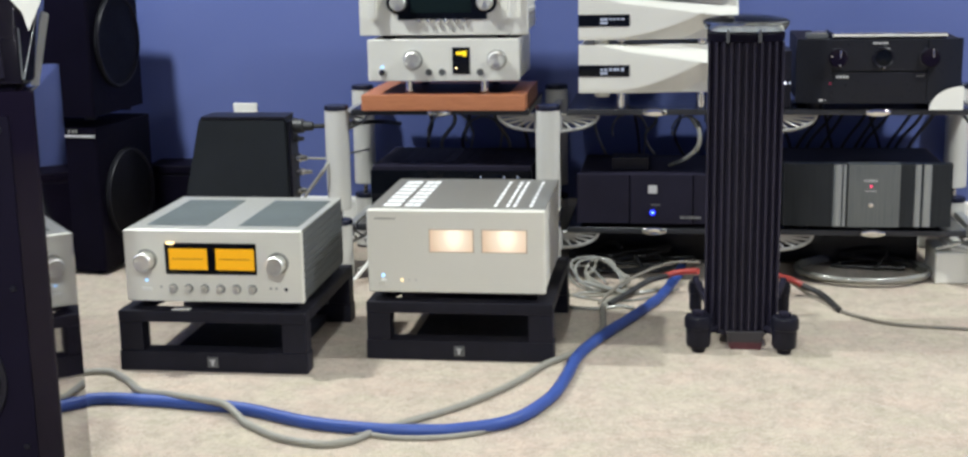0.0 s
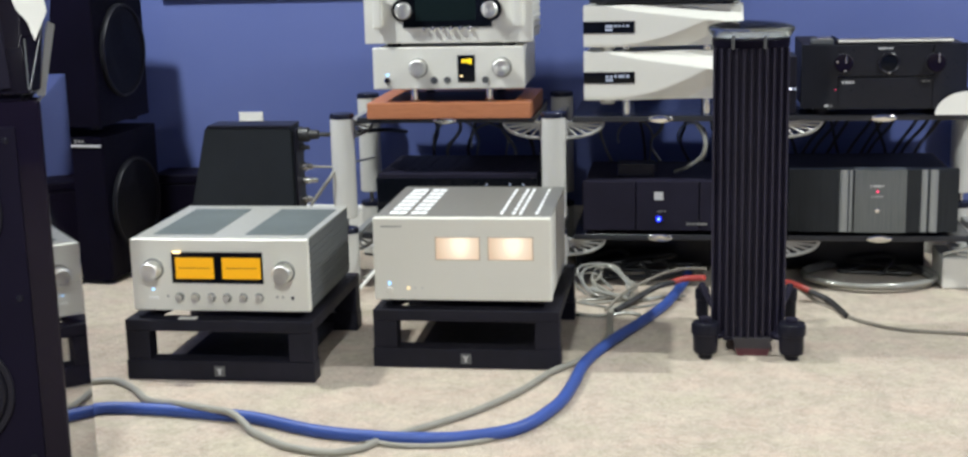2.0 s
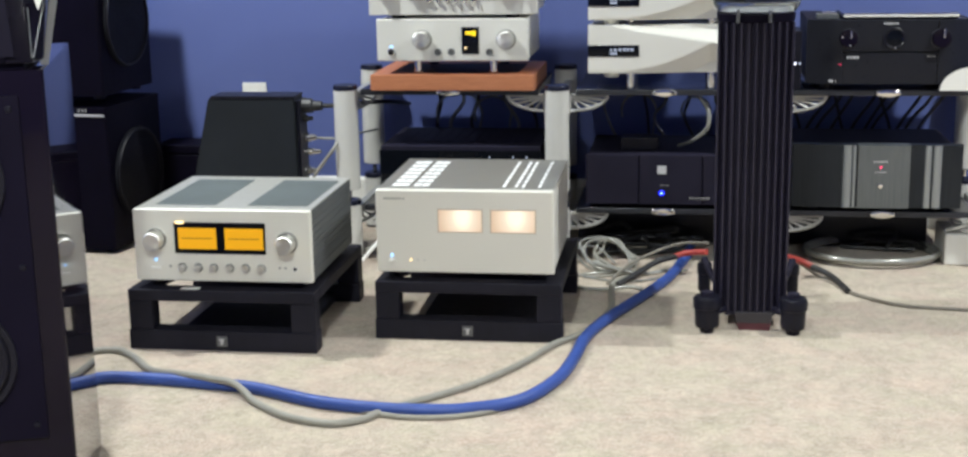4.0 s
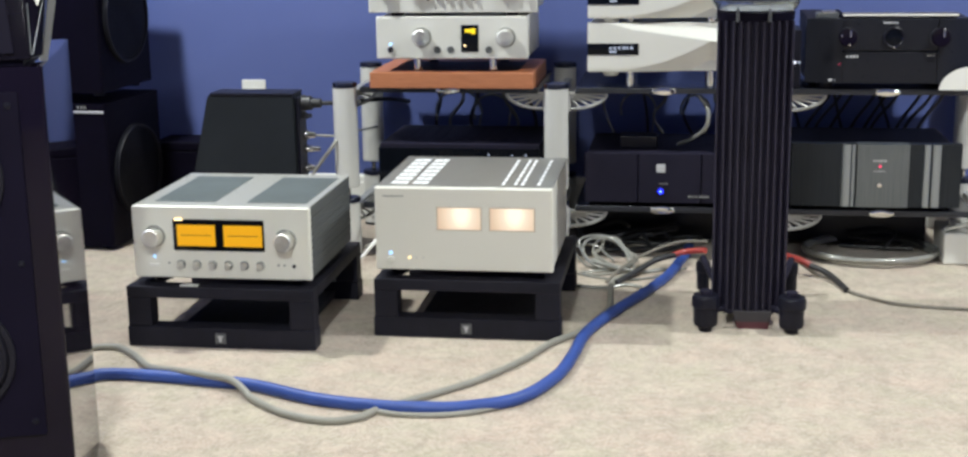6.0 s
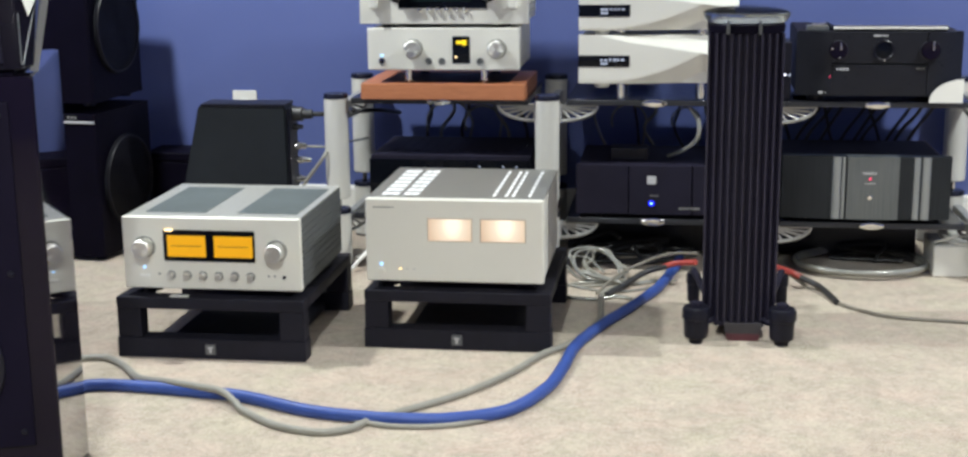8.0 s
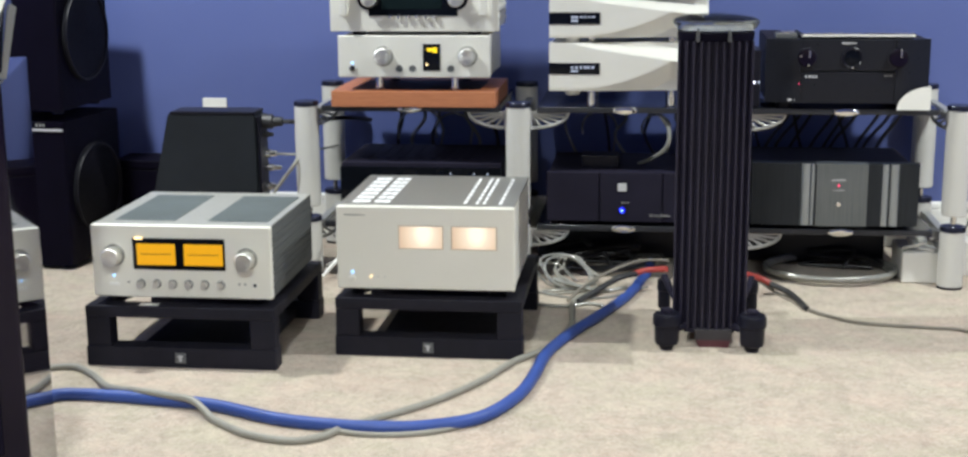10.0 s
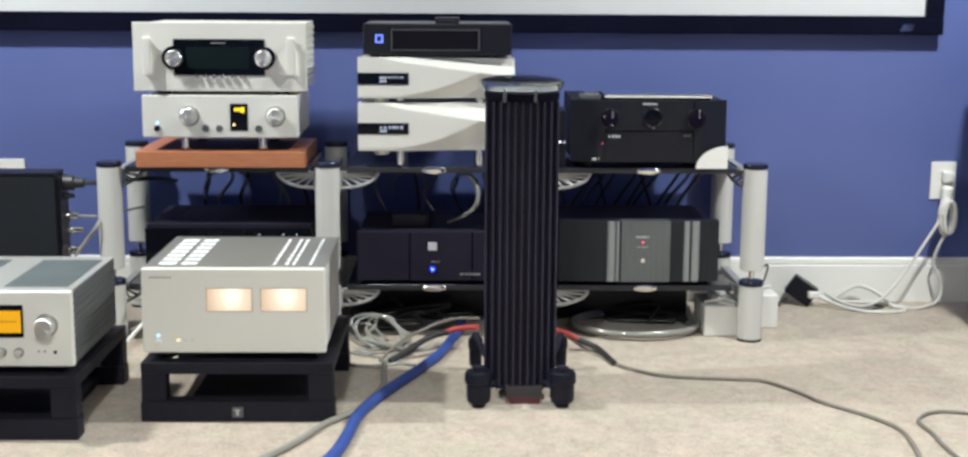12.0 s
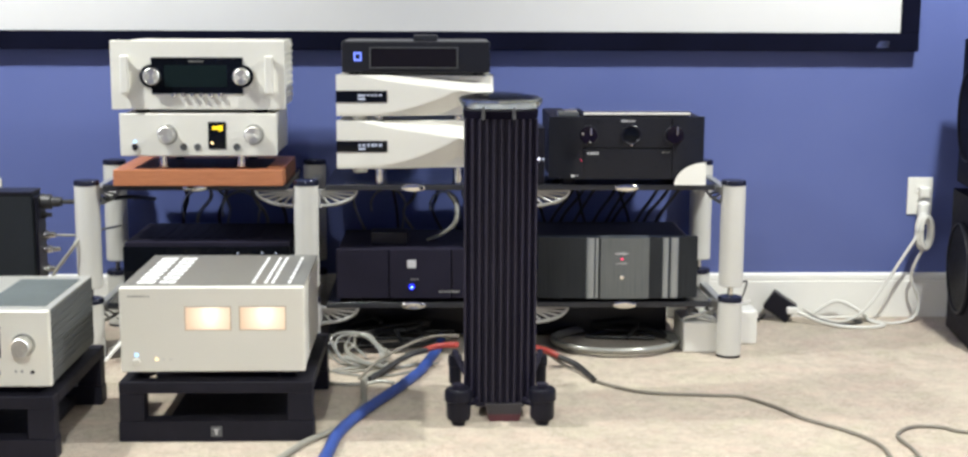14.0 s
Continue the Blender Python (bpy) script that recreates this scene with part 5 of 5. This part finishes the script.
def loops(seed, x, y, r, turns, rad, material, label, tail):
    """Loose loops of one cable that stand and lean, then run out along the carpet to the tail."""
    rnd = random.Random(seed)
    pts = []
    for k in range(turns * 9):
        a = 2 * math.pi * k / 9 + rnd.uniform(-0.1, 0.1)
        rr = r * rnd.uniform(0.8, 1.15)
        pts.append((x + rr * 1.25 * math.cos(a) + 0.010 * k / 9, y + rr * 0.8 * math.sin(a), max(rad, rr * 0.62 * (1 + math.sin(a - 0.4)) + rad)))
    pts += [(u, v, rad) for u, v in tail]
    return solid("looped_cable", tube(pts, rad, 8, 6), material, label, "cable", group="tangled cables")


loops(201, -0.235, 3.975, 0.062, 2, 0.0036, M_CLEARCABLE, "silvery cable standing in loops under the rack", [(-0.30, 3.90), (-0.21, 3.84), (-0.10, 3.86), (0.00, 3.98)])
loops(202, -0.215, 4.005, 0.050, 2, 0.0042, M_GREYCABLE, "grey cable looped under the rack shelf", [(-0.16, 3.93), (-0.26, 3.88), (-0.33, 3.90)])
loops(203, -0.270, 3.985, 0.045, 1, 0.0032, M_CLEARCABLE, "silvery cable in one loop under the rack", [(-0.20, 3.96), (-0.12, 3.92), (-0.05, 3.97)])
floor_cable("silvery_cable", [(-0.34, 3.815), (-0.29, 3.755), (-0.22, 3.745), (-0.16, 3.775), (-0.12, 3.755)], 0.0055, M_CLEARCABLE, "thick silvery cable end lying on the carpet")
floor_cable("silvery_cable", [(-0.27, 3.945, 0.03), (-0.22, 3.925, 0.02), (-0.13, 3.915), (-0.06, 3.955)], 0.0065, M_CLEARCABLE, "thick silvery cable lying beside the tower loudspeaker")
for k in range(3):
    tangle(130 + k, -0.33, 0.05, 4.15, 4.30, 0.08, 0.006, M_DKCABLE, "dark cable tangled under the rack", 9)
tangle(140, 0.45, 0.74, 4.22, 4.32, 0.06, 0.006, M_DKCABLE, "dark cable heaped under the rack", 9)


def floor_box(x0, x1, hgt):
    """A black box added on the carpet at the back of a bay, for the dark mass in the rack's shade."""
    t = thing("power_conditioner", ((x0 + x1) / 2, 4.33, 0), "black box added for the dark mass under the rack", "power conditioner", "power conditioners")
    w = (x1 - x0) / 2
    part("case", box(-w, w, 0.012, 0.15, 0.006, hgt, 0.004), M_PLASTIC, t)
    part("front_panel", box(-w - 0.004, w + 0.004, 0.0, 0.011, 0.006, hgt, 0.003), M_ANTHRACITE, t)
    for x in (-w + 0.03, w - 0.03):
        part("foot", rod((x, 0.05, 0), (x, 0.05, 0.007), 0.015, 16), M_RUBBER, t)


floor_box(-0.34, 0.19, 0.118)
floor_box(0.28, 0.72, 0.118)
for k in range(3):
    tangle(150 + k, -0.98, -0.82, 3.95, 4.30, 0.16, 0.006, M_WHITECABLE if k != 1 else M_GREYCABLE, "pale cable bunched beside the rack post", 8)


def hanging(name, pts, rad, material, label):
    return solid(name, tube(pts, rad, 8, 8), material, label, "cable", group="hanging cables")


rnd = random.Random(9)
for k in range(12):
    x = 0.34 + k * 0.034
    lean = 0.085 if k % 4 else -0.045
    hanging("hanging_cable", [(x + lean, 4.43, 0.50), (x + lean * 0.55, 4.45, 0.43), (x + rnd.uniform(-0.008, 0.008), 4.46, 0.36), (x - lean * 0.6, 4.47, 0.25)], 0.0052, M_DKCABLE, "dark cable hanging behind the rack")
for k in range(6):
    x = -0.82 + k * 0.075
    hanging("hanging_cable", [(x, 4.44, 0.50), (x + rnd.uniform(-0.03, 0.03), 4.52, 0.42), (x + rnd.uniform(-0.05, 0.05), 4.53, 0.34), (x + 0.02, 4.50, 0.24)], 0.006, M_CLEARCABLE if k % 2 else M_DKCABLE, "cable hanging behind the rack")
for k in range(5):
    x = -0.24 + k * 0.085
    hanging("hanging_cable", [(x, 4.44, 0.50), (x + rnd.uniform(-0.04, 0.04), 4.52, 0.42), (x + rnd.uniform(-0.05, 0.05), 4.53, 0.36), (x + 0.03, 4.50, 0.26)], 0.005, M_DKCABLE if k % 2 else M_CLEARCABLE, "cable hanging behind the rack")
for x, r, top in ((-0.74, 0.075, 0.455), (-0.63, 0.060, 0.440), (-0.16, 0.055, 0.450), (0.02, 0.045, 0.44)):
    hanging("cable_loop", [(x + r * math.cos(radians(200 - 22 * k)), 4.47 + 0.008 * (k % 2), top - r + r * math.sin(radians(200 - 22 * k))) for k in range(11)] + [(x + r * 0.7, 4.49, 0.26)], 0.0038, M_CLEARCABLE, "silvery cable looped behind the rack")
hanging("hanging_cable", [(0.03, 4.10, 0.49), (0.055, 4.08, 0.45), (0.05, 4.08, 0.40), (0.01, 4.12, 0.36), (-0.03, 4.2, 0.33)], 0.006, M_CLEARCABLE, "silvery cable drooping from the shelf")
hanging("plug_lead", [(-1.10, 4.05, 0.468), (-1.04, 4.06, 0.468), (-0.98, 4.16, 0.462), (-0.93, 4.28, 0.45), (-0.90, 4.45, 0.42)], 0.0065, M_DKCABLE, "dark lead plugged into the black cabinet")
hanging("plug_lead", [(-1.035, 4.12, 0.40), (-1.043, 4.03, 0.352), (-1.080, 4.03, 0.302), (-1.114, 4.03, 0.254), (-1.135, 4.02, 0.18), (-1.12, 4.05, 0.06), (-1.05, 4.2, 0.012)], 0.0055, M_GREYCABLE, "grey lead plugged into the black cabinet")
hanging("plug_lead", [(-1.115, 4.05, 0.372), (-1.08, 4.05, 0.370), (-1.045, 4.07, 0.368), (-1.02, 4.2, 0.36), (-1.0, 4.42, 0.34)], 0.0035, M_CLEARCABLE, "silvery lead plugged into the black cabinet")

# ---- right-hand corner ----
solid("power_strip_box", box(0.738, 0.868, 4.10, 4.28, 0.0, 0.094, 0.006, 3), M_WHITEPL, "pale plastic box standing on the carpet by the rack", "box")
floor_cable("white_power_cable", [(0.745, 4.13, 0.099), (0.775, 4.11, 0.112), (0.810, 4.12, 0.120), (0.835, 4.16, 0.104), (0.800, 4.19, 0.108), (0.765, 4.17, 0.118), (0.780, 4.13, 0.102), (0.83, 4.105, 0.098)], 0.005, M_WHITECABLE, "white cord heaped on the pale plastic box")
solid("white_box", box(0.872, 0.985, 4.20, 4.34, 0.0, 0.106, 0.006, 3), M_WHITEPL, "white plastic box standing behind the rack post", "box")
floor_cable("white_power_cable", [(0.78, 4.24, 0.104), (0.82, 4.23, 0.108), (0.87, 4.24, 0.116), (0.93, 4.26, 0.113), (0.98, 4.30, 0.113)], 0.005, M_WHITECABLE, "white cord lying over the plastic boxes")


def adapter():
    bm = box(-0.046, 0.046, -0.026, 0.026, 0, 0.066, 0.005, 3)
    m = Matrix.Translation((1.118, 4.530, 0.018)) @ Matrix.Rotation(radians(-14), 4, "Z") @ Matrix.Rotation(radians(33), 4, "Y")
    for v in bm.verts:
        v.co = m @ v.co
    lo = min(v.co.z for v in bm.verts)
    for v in bm.verts:
        v.co.z -= lo
    solid("power_adapter", bm, M_PLASTIC, "black power adapter lying on the carpet by the baseboard", "power adapter")


adapter()
solid("cord_plug", box(1.148, 1.186, 4.482, 4.502, 0.030, 0.054, 0.006, 3), M_WHITEPL, "white plug pushed into the black adapter", "plug")
W = M_WHITECABLE
for k, (r, h) in enumerate(((0.021, 0.056), (0.025, 0.050), (0.018, 0.052))):
    loop = [(1.602 + 0.004 * k + r * math.cos(radians(30 * j)), 4.528 - 0.008 * k, 0.298 + h * math.sin(radians(30 * j))) for j in range(13)]
    solid("cord_coil", tube(loop, 0.0080, 8, 4), W, "white cord coiled up under the outlet", "cable", group="cord coils")
floor_cable("white_power_cable", [(1.600, 4.545, 0.34), (1.575, 4.52, 0.28), (1.53, 4.51, 0.21), (1.47, 4.50, 0.12), (1.40, 4.48, 0.04), (1.34, 4.49), (1.28, 4.53), (1.21, 4.51, 0.042)], 0.005, W, "white cord drooping from the outlet")
floor_cable("white_power_cable", [(1.618, 4.545, 0.34), (1.625, 4.53, 0.28), (1.585, 4.53, 0.20), (1.575, 4.54, 0.14), (1.60, 4.53, 0.07), (1.58, 4.50, 0.02), (1.50, 4.46), (1.44, 4.50), (1.38, 4.545), (1.30, 4.55), (1.24, 4.55)], 0.005, W, "white cord hanging beside the outlet")
floor_cable("white_power_cable", [(1.175, 4.492, 0.042), (1.215, 4.475, 0.024), (1.265, 4.445, 0.010), (1.32, 4.41), (1.40, 4.40), (1.455, 4.43), (1.43, 4.49), (1.39, 4.53, 0.04), (1.33, 4.55, 0.06), (1.27, 4.55, 0.03), (1.24, 4.55)], 0.006, W, "white cord looped on the carpet by the baseboard")
floor_cable("dark_cable", [(1.0, 4.50), (1.06, 4.53), (1.075, 4.54), (1.09, 4.535, 0.02)], 0.004, M_DKCABLE, "thin dark lead of the power adapter")
floor_cable("dark_cable", [(1.22, 4.52, 0.02), (1.30, 4.47), (1.36, 4.46), (1.40, 4.49), (1.36, 4.52)], 0.004, M_DKCABLE, "thin dark lead of the power adapter")
floor_cable("dark_cable", [(0.90, 4.12, 0.20), (0.935, 4.15, 0.21), (0.945, 4.22, 0.16), (0.96, 4.36, 0.08), (1.01, 4.46, 0.02), (1.06, 4.50)], 0.003, M_DKCABLE, "thin dark lead hanging by the rack post")
